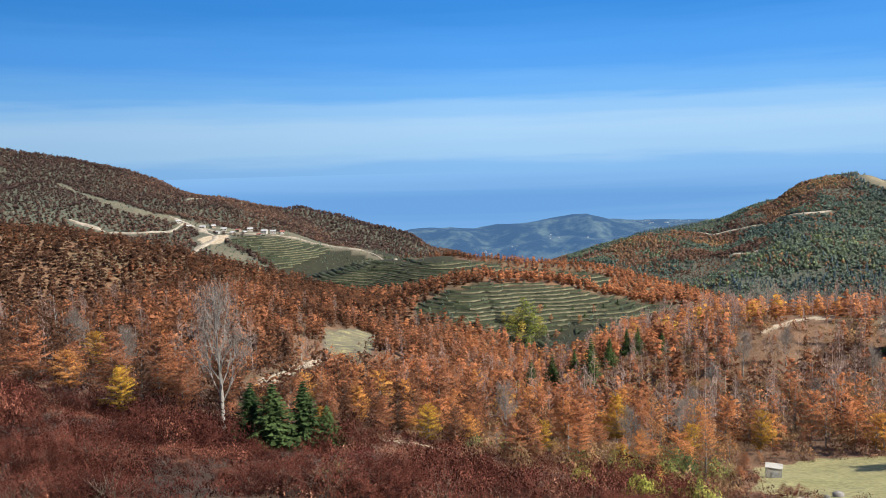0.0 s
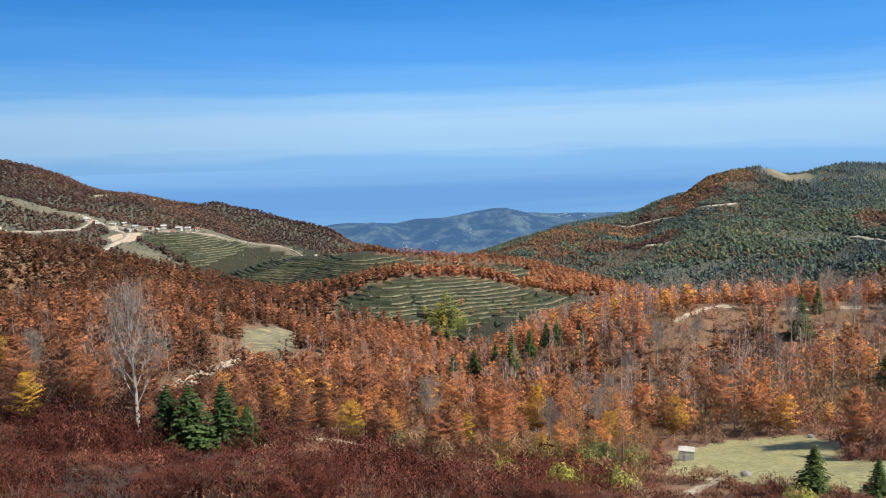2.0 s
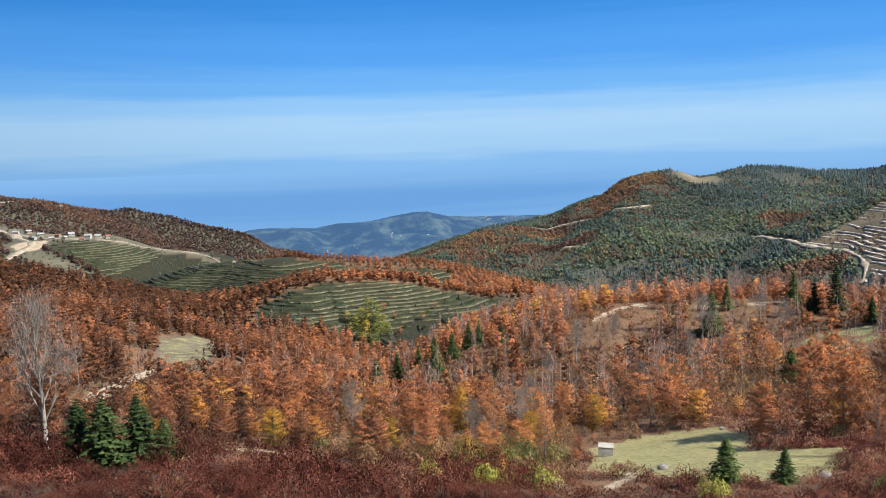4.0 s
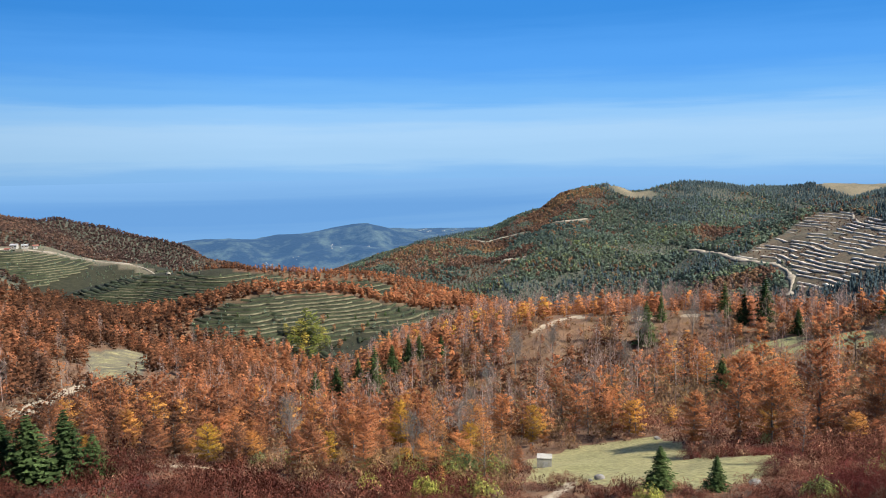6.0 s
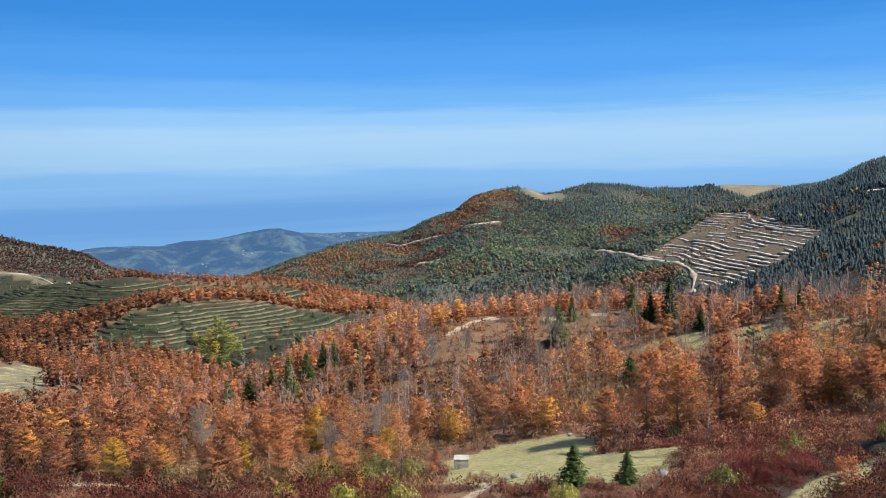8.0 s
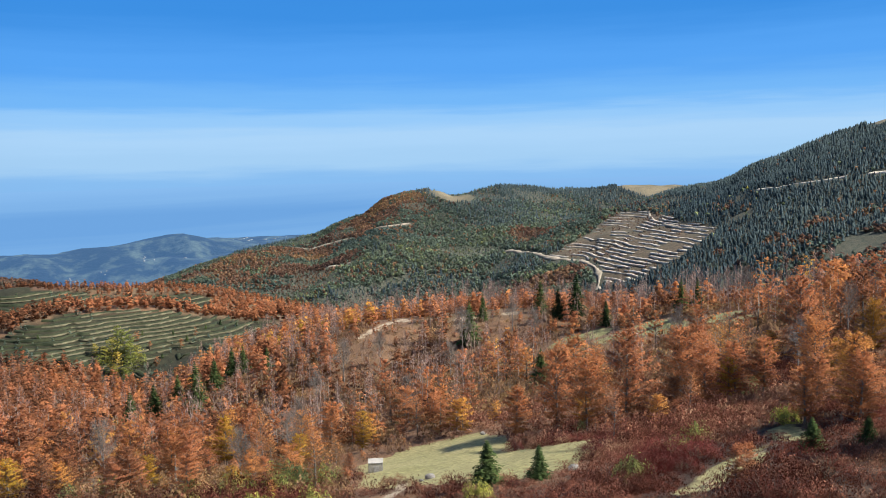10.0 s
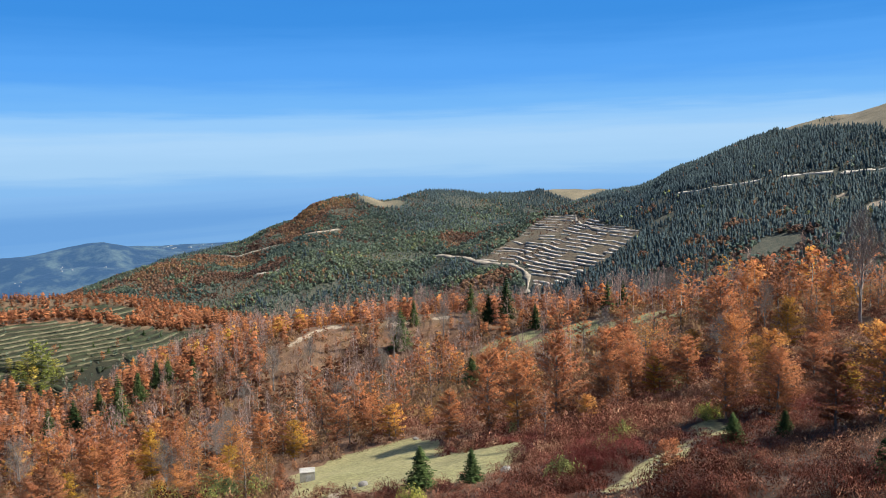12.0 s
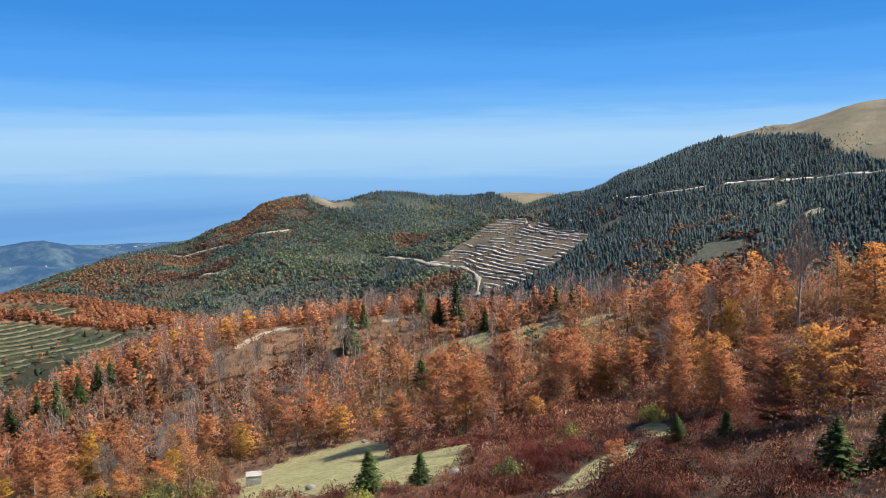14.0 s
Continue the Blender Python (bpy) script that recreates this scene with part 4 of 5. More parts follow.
def stand(x, y):
    """Leaf colour drifts from brown-red on one side of the valley to orange on the other."""
    crest = edge(along(x, y, [(70, 280), (98, 266), (124, 254)]), 8, 24)
    return np.interp(bearing_of(x, y), [-35, -22, -8, 2, 12, 40, 70], [-0.08, 0.04, 0.24, 0.38, 0.44, 0.48, 0.50]) + 0.22 * crest


rng = np.random.default_rng(21)
# shrubs on the camera's own slope
x, y = strewn(rng, 38, 118, 2.55)
r = np.hypot(x, y)
keep = (grass_at(x, y) < 0.3) & (earth_at(x, y) < 0.4) & (fbm(x, y, 6.0, 2, 91) < np.where(bearing_of(x, y) < 22, rng.uniform(0.0, 0.62, len(x)), rng.uniform(0.10, 0.8, len(x)))) & (r < shrub_reach(x, y) * rng.uniform(0.9, 1.22, len(x)))
x, y = x[keep], y[keep]
shrub_tint = np.clip(tint_at(x, y, rng, 9.0, 8, 0.0, 0.36, 0.12) + np.interp(bearing_of(x, y), [-35, 0, 40, 70], [-0.02, 0.14, 0.44, 0.62]), 0, 1)
size = rng.uniform(0.7, 1.25, len(x)) * np.clip(0.85 + 1.0 * fbm(x, y, 8.0, 2, 44), 0.25, 1.45)
for s in (1.0, 0.95, 0.9, 0.85):
    size = np.where(along(x, y, [(px * s, py * s) for px, py in PATH]) < 2.2, 0.4 * size, size)
    size = np.where((np.hypot(x - 34 * s, y - 55 * s) < 2.5) | (np.hypot(x - 39 * s, y - 17.5 * s) < 2.5) | (np.hypot(x + 15 * s, y - 71 * s) < 3) | (np.hypot(x + 3.6 * s, y - 80 * s) < 4.5), 0.45 * size, size)
size = np.where((bearing_of(x, y) > 19) & (bearing_of(x, y) < 39) & (np.hypot(x, y) < 70), 0.5 * size, size)  # low below the meadow
order = np.argsort(np.hypot(x, y) - 6 * fbm(x, y, 5.0, 1, 2))
first, rest = order[:170], order[170:]
cx, cy = strewn(rng, 2.5, 38, 4.2, -181, 181)
keep = (grass_at(cx, cy) < 0.3) & (fbm(cx, cy, 5.0, 2, 91) < rng.uniform(0.10, 0.8, len(cx)))
wood("home_shrubs", [merge([shrub_dome(rng, 210, 1.5, 1.2, 0.2, 0.42)]) for _ in range(4)], cx[keep], cy[keep], rng.uniform(0.6, 1.1, keep.sum()), rng.uniform(0.1, 0.7, keep.sum()), [m_shrub], "dark red autumn shrubs on the crest", "shrubs", rng, 0.05)
wood("shrub_slope", low_shrub, x[rest], y[rest], size[rest], shrub_tint[rest], [m_shrub], "dark red autumn shrubs covering the slope", "shrubs", rng, 0.05, soft=True)

fx, fy = strewn(rng, 34, 92, 1.55, 30, 73)
keep = (grass_at(fx, fy) < 0.35) & (earth_at(fx, fy) < 0.4)
fx, fy = fx[keep], fy[keep]
wood("low_twigs", filler, fx, fy, rng.uniform(0.4, 1.0, len(fx)), np.clip(0.55 + 0.35 * fbm(fx, fy, 9.0, 2, 15) + rng.normal(0, 0.12, len(fx)), 0, 1), [m_shrub], "brown leafless twigs and bilberry covering the slope", "shrubs", rng, 0.05, soft=True)


lx, ly = strewn(rng, 36, 92, 1.95, -34, 30)
keep = (grass_at(lx, ly) < 0.35) & (earth_at(lx, ly) < 0.4)
lx, ly = lx[keep], ly[keep]
wood("low_heath", [merge([shrub_dome(rng, 150, 1.3, 0.75, 0.13, 0.32)]) for _ in range(4)], lx, ly, rng.uniform(0.5, 1.1, len(lx)), np.clip(0.25 + 0.4 * fbm(lx, ly, 8.0, 2, 15) + rng.normal(0, 0.12, len(lx)), 0, 1), [m_shrub], "low red-brown heath between the shrubs", "shrubs", rng, 0.05, soft=True)


def planted(name, meshes, x, y, scale, label, category, group, rng, sink=0.05):
    """One top-level plant with its parts; meshes: (part name, mesh)."""
    root = new(name)
    root.matrix_world = Matrix.Translation((x, y, float(land(x, y)) - sink)) @ Matrix.Rotation(rng.uniform(0, 6.28), 4, "Z") @ Matrix.Diagonal((scale, scale, scale * rng.uniform(0.78, 1.05), 1))
    for part_name, me in meshes:
        o = new(part_name, me)
        o.parent = root
    return tagged(root, label, category, group)


def twigs(rng, count, radius, height):
    """The forked stems of a shrub, rising from one root."""
    out = []
    for _ in range(count):
        ang, k = rng.uniform(0, 6.28), rng.uniform(0.15, 1.0)
        tip = np.array([radius * k * math.cos(ang), radius * k * math.sin(ang), height * (1.0 - 0.7 * k * k) * rng.uniform(0.7, 1.05)])
        mid = tip * (0.45, 0.45, 0.6)
        out.append(limb([(0, 0, -0.1), mid, tip], [0.022, 0.014, 0.004], 3, 0))
        side = mid + rng.normal(0, 0.22, 3) + (0, 0, 0.3 * height)
        out.append(limb([mid, side], [0.012, 0.003], 3, 0))
    return merge(out)


def shrub_set(leaf):
    return [(("stem", to_mesh("stem", twigs(rng, 26, (1.5, 2.2)[i > 2], (1.25, 1.7)[i > 2]), [m_dark_bark])), ("leaves", to_mesh("leaves", t, [leaf], soft=True))) for i, t in enumerate(near_shrub)]


shrub_meshes, red_meshes = shrub_set(m_shrub_one), shrub_set(m_red_one)
for i in first:
    planted("shrub", shrub_meshes[int(rng.integers(0, 6))], x[i], y[i], size[i], "dark red autumn shrub on the slope", "shrub", "shrubs on the slope", rng)
for bearing, distance, wide in ((42.9, 58, 0.9), (43.8, 61, 1.1), (44.8, 57, 1.0), (45.6, 60, 1.15), (46.6, 58, 1.0), (47.3, 62, 0.9), (46.0, 55.5, 0.7), (44.0, 55.5, 0.7), (24.2, 78, 0.6), (25.0, 77, 0.55), (33.6, 62, 0.5), (38.5, 86, 0.7), (37.4, 88, 0.8), (36.2, 90, 0.7), (33.8, 92, 0.9), (40.5, 75, 0.9), (41.5, 79, 0.8), (39.4, 70, 0.8), (60.5, 62, 0.9), (61.5, 66, 1.0), (58.9, 70, 0.9), (-6.5, 62, 0.8), (3.5, 60, 0.8), (6.4, 66, 0.7)):
    px, py = polar(bearing, distance)
    planted("shrub", red_meshes[int(rng.integers(0, 6))], px, py, wide, "dense wine-red shrub, rounded, in full leaf", "shrub", "wine-red shrubs", rng)

# beech wood, from the shrub slope outwards
x, y = strewn(rng, 66, 205, 4.7)
keep = ~open_ground(x, y) & (np.hypot(x, y) > shrub_reach(x, y) * rng.uniform(0.97, 1.12, len(x)))
keep &= fbm(x, y, 16.0, 2, 61) < np.where((bearing_of(x, y) > 33) & (np.hypot(x, y) < 150), -0.05, 0.6)
for hx, hy in HERO_SPOTS:
    keep &= np.hypot(x - hx, y - hy) > 3.4
x, y = x[keep], y[keep]
size = rng.uniform(0.42, 1.12, len(x)) * np.clip(np.hypot(x, y) / 125, 0.6, 1.12) * low_before(x, y)
size *= 1 + 0.12 * edge(np.abs(bearing_of(x, y) - 52), 8, 14) * edge(np.abs(np.hypot(x, y) - 145), 40, 55)
size *= 1 - 0.28 * edge(np.abs(bearing_of(x, y) - 62), 3, 5) * edge(np.hypot(x, y), 112, 120)
order = np.argsort(np.hypot(x, y))
beech_meshes = [(("trunk", to_mesh("trunk", t, [m_bark], 1)), ("crown", to_mesh("crown", t, [m_beech_one], 0, True))) for t in near_beech]
thin_meshes = [(("trunk", to_mesh("trunk", t, [m_bark], 1)), ("crown", to_mesh("crown", t, [m_beech_one], 0, True))) for t in thin_beech]
brown_meshes = [(("trunk", to_mesh("trunk", t, [m_bark], 1)), ("crown", to_mesh("crown", t, [m_brown_one], 0, True))) for t in near_beech[:4]]
away_meshes = [[(("trunk", to_mesh("trunk", t, [m_bark], 1)), ("crown", to_mesh("crown", t, [m], 0, True))) for t in away_beech] for m in (m_beech_one, m_brown_one)]
for rank, i in enumerate(order[:260]):
    if rng.uniform() < np.interp(bearing_of(x[i], y[i]), [-30, 5, 30], [0.85, 0.5, 0.15]):
        planted("beech_tree", brown_meshes[int(rng.integers(0, 4))] if rank < 100 else away_meshes[1][rank % 5], x[i], y[i], size[i], "young beech tree in brown-red autumn leaf", "tree", "beech trees", rng)
        continue
    if rng.uniform() < np.interp(bearing_of(x[i], y[i]), [0, 30], [0.2, 0.5]):
        planted("beech_tree", thin_meshes[int(rng.integers(0, 3))], x[i], y[i], size[i], "slender beech tree, half bare, last rusty leaves", "tree", "beech trees", rng)
    else:
        planted("beech_tree", beech_meshes[int(rng.integers(0, 6))] if rank < 100 else away_meshes[0][rank % 5], x[i], y[i], size[i], "young beech tree in rust-orange autumn leaf", "tree", "beech trees", rng)
w = order[260:]
grey = rng.uniform(0, 1, len(w)) < np.interp(bearing_of(x[w], y[w]), [-10, 20], [0.12, 0.48])
wood("beech_wood", mid_beech, x[w[~grey]], y[w[~grey]], size[w[~grey]], tint_at(x[w[~grey]], y[w[~grey]], rng), [m_hill, m_bark], "beech wood in rust and orange autumn leaf", "woodland", rng, soft=True)
wood("bare_wood", grey_thin, x[w[grey]], y[w[grey]], size[w[grey]] * 1.1, np.interp(bearing_of(x[w[grey]], y[w[grey]]), [-30, 15], [0.0, 0.5]) + rng.uniform(0, 0.5, grey.sum()), [m_twig], "bare grey beech saplings among the autumn wood", "woodland", rng)

sx, sy = strewn(rng, 72, 260, 3.7)
keep = ~open_ground(sx, sy) & (np.hypot(sx, sy) > shrub_reach(sx, sy))
mx, my = strewn(rng, 66, 150, 2.9, 28, 73)
more = ~open_ground(mx, my) & (np.hypot(mx, my) > shrub_reach(mx, my) * 0.95)
mx, my = mx[more], my[more]
wood("wood_edge_shrubs", filler, mx, my, rng.uniform(0.9, 1.9, len(mx)), np.clip(0.58 + 0.36 * fbm(mx, my, 9.0, 2, 16) + rng.normal(0, 0.12, len(mx)), 0, 1), [m_shrub], "brown and rusty shrubs between the young beeches", "shrubs", rng, 0.05, soft=True)
keep &= (np.hypot(sx, sy) > 125) | (bearing_of(sx, sy) < 28)
sx, sy = sx[keep], sy[keep]
low = np.maximum(low_before(sx, sy), 0.5)
scrub_tint = np.clip(tint_at(sx, sy, rng, 20.0, 13) + np.interp(bearing_of(sx, sy), [-15, 10], [0.05, 0.32]), 0, 1)
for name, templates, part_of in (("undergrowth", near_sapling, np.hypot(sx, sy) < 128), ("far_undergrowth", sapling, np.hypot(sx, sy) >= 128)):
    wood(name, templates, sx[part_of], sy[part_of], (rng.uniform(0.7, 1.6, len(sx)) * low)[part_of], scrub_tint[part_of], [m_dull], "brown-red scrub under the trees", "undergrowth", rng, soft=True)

x, y = strewn(rng, 205, 430, 4.15)
keep = ~open_ground(x, y)
x, y = x[keep], y[keep]
size = rng.uniform(0.5, 1.12, len(x)) * low_before(x, y)
grey = rng.uniform(0, 1, len(x)) < np.interp(bearing_of(x, y), [-5, 8, 22], [0.06, 0.18, 0.44]) + 0.10 * edge(np.hypot(x - 95, y - 200), 30, 90)
wood("valley_beech_wood", wood_beech, x[~grey], y[~grey], size[~grey], tint_at(x[~grey], y[~grey], rng, 45.0, 3, None, 0.18, 0.12), [m_hill], "dense beech wood in orange autumn leaf", "woodland", rng, soft=True)
wood("valley_bare_wood", grey_thin, x[grey], y[grey], size[grey] * 1.15, np.interp(bearing_of(x[grey], y[grey]), [-30, 15], [0.0, 0.5]) + rng.uniform(0, 0.5, grey.sum()), [m_twig], "bare grey trees standing in the autumn wood", "woodland", rng)

x, y = strewn(rng, 430, 900, 5.3)
keep = ~open_ground(x, y) & ~((bearing_of(x, y) > 33) & (np.hypot(x, y) > 600))
x, y = x[keep], y[keep]
wood("hillside_beech_wood", back_beech, x, y, rng.uniform(0.7, 1.12, len(x)) * np.where(np.hypot(x, y) > 700, 0.75, 1.0) * low_before(x, y), tint_at(x, y, rng, 60.0, 3, stand(x, y) - 0.10, 0.16, 0.09), [m_hill], "rust-brown beech wood covering the hillsides", "woodland", rng, soft=True)

# far slopes: spruce on the bald mountain and the long ridge, broadleaf lower down
RUST_STANDS = [(12.3, 1239, 90), (13.5, 1287, 95), (16.1, 1364, 80), (18.0, 1217, 48), (17.6, 1104, 36), (20.8, 1205, 36), (19.3, 1334, 50), (24.2, 1492, 120), (26.2, 1525, 80), (22.5, 1405, 50), (19.2, 1145, 34), (35.6, 1311, 60),
               (36.9, 940, 46), (48.5, 884, 16), (51.5, 880, 16), (50.3, 1030, 26), (48.6, 1075, 30), (57.2, 914, 22), (57.9, 837, 30), (54.6, 901, 16), (53.4, 849, 20)]


def rust_at(x, y):
    """Stands of turned beech on the far slopes."""
    k = np.zeros(np.shape(x))
    wave = 1 + 0.55 * fbm(x, y, 45.0, 3, 63)
    for a, d, wide in RUST_STANDS:
        px, py = polar(a, d)
        k = np.maximum(k, edge(np.hypot(x - px, y - py), 0.55 * wide * wave, 1.15 * wide * wave))
    return k


x, y = strewn(rng, 560, 2000, 5.0)
a, r = bearing_of(x, y), np.hypot(x, y)
z = land(x, y)
rise = land(x * (1 + 18 / r), y * (1 + 18 / r)) - z
keep = ~open_ground(x, y) & ((r > 900) | (a > 33)) & ((rise > -3.5) | (rng.uniform(0, 1, len(x)) < 0.2)) & (a > -32) & (a < 71)
rust = rust_at(x, y)
patch = fbm(x, y, 150.0, 4, 71)
dark = np.clip((a - 36) / 9, 0, 1) + 0.9 * np.clip((z + 80) / 30, 0, 1) * (a > 27) + 0.7 * patch - 0.15 - 0.75 * rust
glade = np.where((a > 9) & (a < 50) & (fbm(x, y, 75.0, 3, 171) > 0.42), 0.55, 1.0)
dark = np.where(a < 12, -1, dark)
spruce = keep & (rng.uniform(0, 1, len(x)) < np.clip(dark, 0.0, 0.965))
leafy = keep & ~spruce
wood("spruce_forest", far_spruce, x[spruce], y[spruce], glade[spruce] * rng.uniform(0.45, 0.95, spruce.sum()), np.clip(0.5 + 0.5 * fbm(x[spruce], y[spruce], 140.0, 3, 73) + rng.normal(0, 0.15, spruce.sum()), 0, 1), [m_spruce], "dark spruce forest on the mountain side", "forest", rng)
green = leafy & (a > 9) & (rng.uniform(0, 1, len(x)) < np.clip(0.95 - 0.95 * rust - 0.35 * (a > 40) + 0.25 * fbm(x, y, 60.0, 3, 77), 0.03, 0.97))
rusty = leafy & ~green & (a > 6)
wood("green_far_wood", far_beech, x[green], y[green], glade[green] * rng.uniform(0.6, 1.05, green.sum()), tint_at(x[green], y[green], rng, 110.0, 5, 0.30, 0.34, 0.12), [m_green], "dark green broadleaf wood on the far slope", "woodland", rng, soft=True)
lx, ly = strewn(rng, 860, 1640, 5.1, -33, 6)
keep = ~open_ground(lx, ly)
lx, ly = lx[keep], ly[keep]
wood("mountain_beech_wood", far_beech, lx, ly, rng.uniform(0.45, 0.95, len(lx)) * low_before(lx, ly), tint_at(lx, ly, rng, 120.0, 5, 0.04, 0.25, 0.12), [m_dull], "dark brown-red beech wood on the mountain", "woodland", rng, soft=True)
bx, by = strewn(rng, 780, 1280, 9.0, -29, -8)
keep = (grass_at(bx, by) > 0.02) & ((fbm(bx, by, 40.0, 2, 55) > -0.05) | (rng.uniform(0, 1, len(bx)) < 0.25)) & (earth_at(bx, by) < 0.3)
bx, by = bx[keep], by[keep]
wood("spur_scrub", far_beech, bx, by, rng.uniform(0.18, 0.42, len(bx)), rng.uniform(0, 0.55, len(bx)), [m_green], "low dark scrub dotted over the spur's grass", "scrub", rng)
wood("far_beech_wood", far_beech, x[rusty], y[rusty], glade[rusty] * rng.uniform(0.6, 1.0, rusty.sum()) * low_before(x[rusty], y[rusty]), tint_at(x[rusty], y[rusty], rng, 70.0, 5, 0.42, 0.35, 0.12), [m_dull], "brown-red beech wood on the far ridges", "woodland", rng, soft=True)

# dwarf scrub above the tree line
x, y = strewn(rng, 800, 1700, 8.0, 52, 72)
line = tree_line(bearing_of(x, y))
keep = (bald_at(x, y) > 0.2) & (fbm(x, y, 90.0, 3, 87) > -0.15 + (land(x, y) - line) / 34)
x, y = x[keep], y[keep]
wood("dwarf_scrub", far_beech, x, y, rng.uniform(0.18, 0.45, len(x)), rng.uniform(0, 0.3, len(x)), [m_green], "dwarf scrub scattered over bald mountain grass", "scrub", rng)

# trees that stand out
rng = np.random.default_rng(33)
yellow_meshes = [(("trunk", to_mesh("trunk", t, [m_bark], 1)), ("crown", to_mesh("crown", t, [m_yellow_one], 0, True))) for t in near_beech[:3]]
spruce_meshes = [(("trunk", to_mesh("trunk", t, [m_dark_bark], 1)), ("crown", to_mesh("crown", t, [m_spruce_one], 0))) for t in near_spruce]
bare_templates = [bare_tree(rng, 12.0) for _ in range(2)]
bare_meshes = [(("trunk", to_mesh("trunk", t, [m_pale_bark], 1)), ("crown", to_mesh("crown", t, [m_bare_one], 0))) for t in bare_templates]
for i, (px, py, tall) in enumerate(HEROES):
    planted("beech_tree", beech_meshes[i % 6] if px > 0 else brown_meshes[i % 4], px, py, tall / 8.4, "full young beech tree in orange-rust leaf" if px > 0 else "full young beech tree in brown-rust leaf", "tree", "beech trees", rng)
for i, (px, py, tall) in enumerate(GOLDEN):
    planted("golden_tree", yellow_meshes[i % 3], px, py, tall / 8.4, "small beech tree turned golden yellow", "tree", "golden trees", rng)
for i, (px, py, tall) in enumerate(SPRUCE_SPOTS):
    wide = 1.45 if tall < 7.5 else 0.95
    o = planted("spruce_tree", spruce_meshes[i % 3], px, py, tall / 8.0, "dark green spruce tree with drooping boughs", "tree", "spruce trees", rng)
    o.scale = (o.scale[0] * wide, o.scale[1] * wide, o.scale[2])
for i, (px, py, tall) in enumerate(BARE_SPOTS):
    o = new("bare_tree")
    for part_name, me in bare_meshes[i % 2]:
        new(part_name, me).parent = o
    o.matrix_world = Matrix.Translation((px, py, float(land(px, py)))) @ Matrix.Rotation(1.3 * i, 4, "Z") @ Matrix.Diagonal((0.84 * tall / 11.5, 0.84 * tall / 11.5, tall / 11.5, 1))
    tagged(o, "leafless pale-barked beech tree with fine grey twigs", "tree", "bare trees")

# green and golden clump on the tea knoll, small firs among the terraces
green_meshes = [(("trunk", to_mesh("trunk", t, [m_bark], 1)), ("crown", to_mesh("crown", t, [m_aspen_one], 0, True))) for t in away_beech[:4]]
for k, (bearing, distance, tall) in enumerate(((4.6, 432, 9.0), (5.0, 436, 12.0), (5.4, 440, 15.0), (5.8, 444, 16.0), (6.2, 442, 15.5), (6.6, 436, 13.0), (7.0, 438, 11.0), (5.2, 424, 11.0), (5.7, 422, 12.0), (6.3, 420, 11.0), (6.9, 424, 10.0), (5.5, 412, 9.0), (6.1, 408, 9.0), (4.4, 444, 8.0), (7.4, 430, 8.0))):
    px, py = polar(bearing, distance)
    planted("aspen_tree", green_meshes[k % 4], px, py, tall / 8.2, "yellow-green young tree among tea terraces", "tree", "aspens on the knoll", rng)
for k, (bearing, distance, tall) in enumerate(((9.4, 470, 4.5), (10.3, 462, 5.5), (11.6, 478, 4.0), (12.6, 490, 4.5), (13.7, 486, 4.0), (7.4, 470, 4.0), (1.0, 468, 3.0), (8.6, 440, 4.0))):
    px, py = polar(bearing, distance)
    planted("spruce_tree", spruce_meshes[k % 3], px, py, tall / 8.0, "small dark fir among tea terraces", "tree", "spruce trees", rng)
for k, (bearing, distance, tall) in enumerate(((7.0, 460, 7.0), (7.8, 452, 6.0), (9.9, 452, 6.0), (10.9, 470, 5.5), (4.4, 430, 6.0), (8.2, 425, 6.0))):
    px, py = polar(bearing, distance)
    planted("beech_tree", away_meshes[0][k % 5], px, py, tall / 8.6, "rust-coloured beech tree among tea terraces", "tree", "beech trees", rng)
# low green bushes at the wood's edge
for k, (px, py, wide) in enumerate(((14, 79, 1.6), (17, 74, 1.9), (19, 80, 1.5), (22, 76, 1.7), (3, 84, 1.2), (8, 86, 1.3), (-8, 52, 1.3), (12, 68, 1.0), (30, 50, 1.2), (46, 45, 1.0), (63, 78, 1.2), (75, 62, 1.4), (86, 70, 1.2), (28, 100, 1.4), (24.8, 79, 2.0), (28.1, 79.5, 1.8), (29, 96, 2.0), (15.6, 60.3, 1.7), (20.7, 61.9, 1.6), (11.3, 99, 1.8), (7, 86, 1.9), (37.5, 41, 1.3), (26, 88, 1.7), (51, 48, 1.2), (58, 44, 1.3))):
    o = new("green_bush", to_mesh("leaves", shrub_dome(rng, 1000, 1.0, 1.1, 0.085, 0.5), [m_green_one]))
    o.matrix_world = Matrix.Translation((px, py, float(land(px, py)) - 0.05)) @ Matrix.Scale(wide, 4)
    tagged(o, "low bush still in green leaf", "bush", "green bushes")

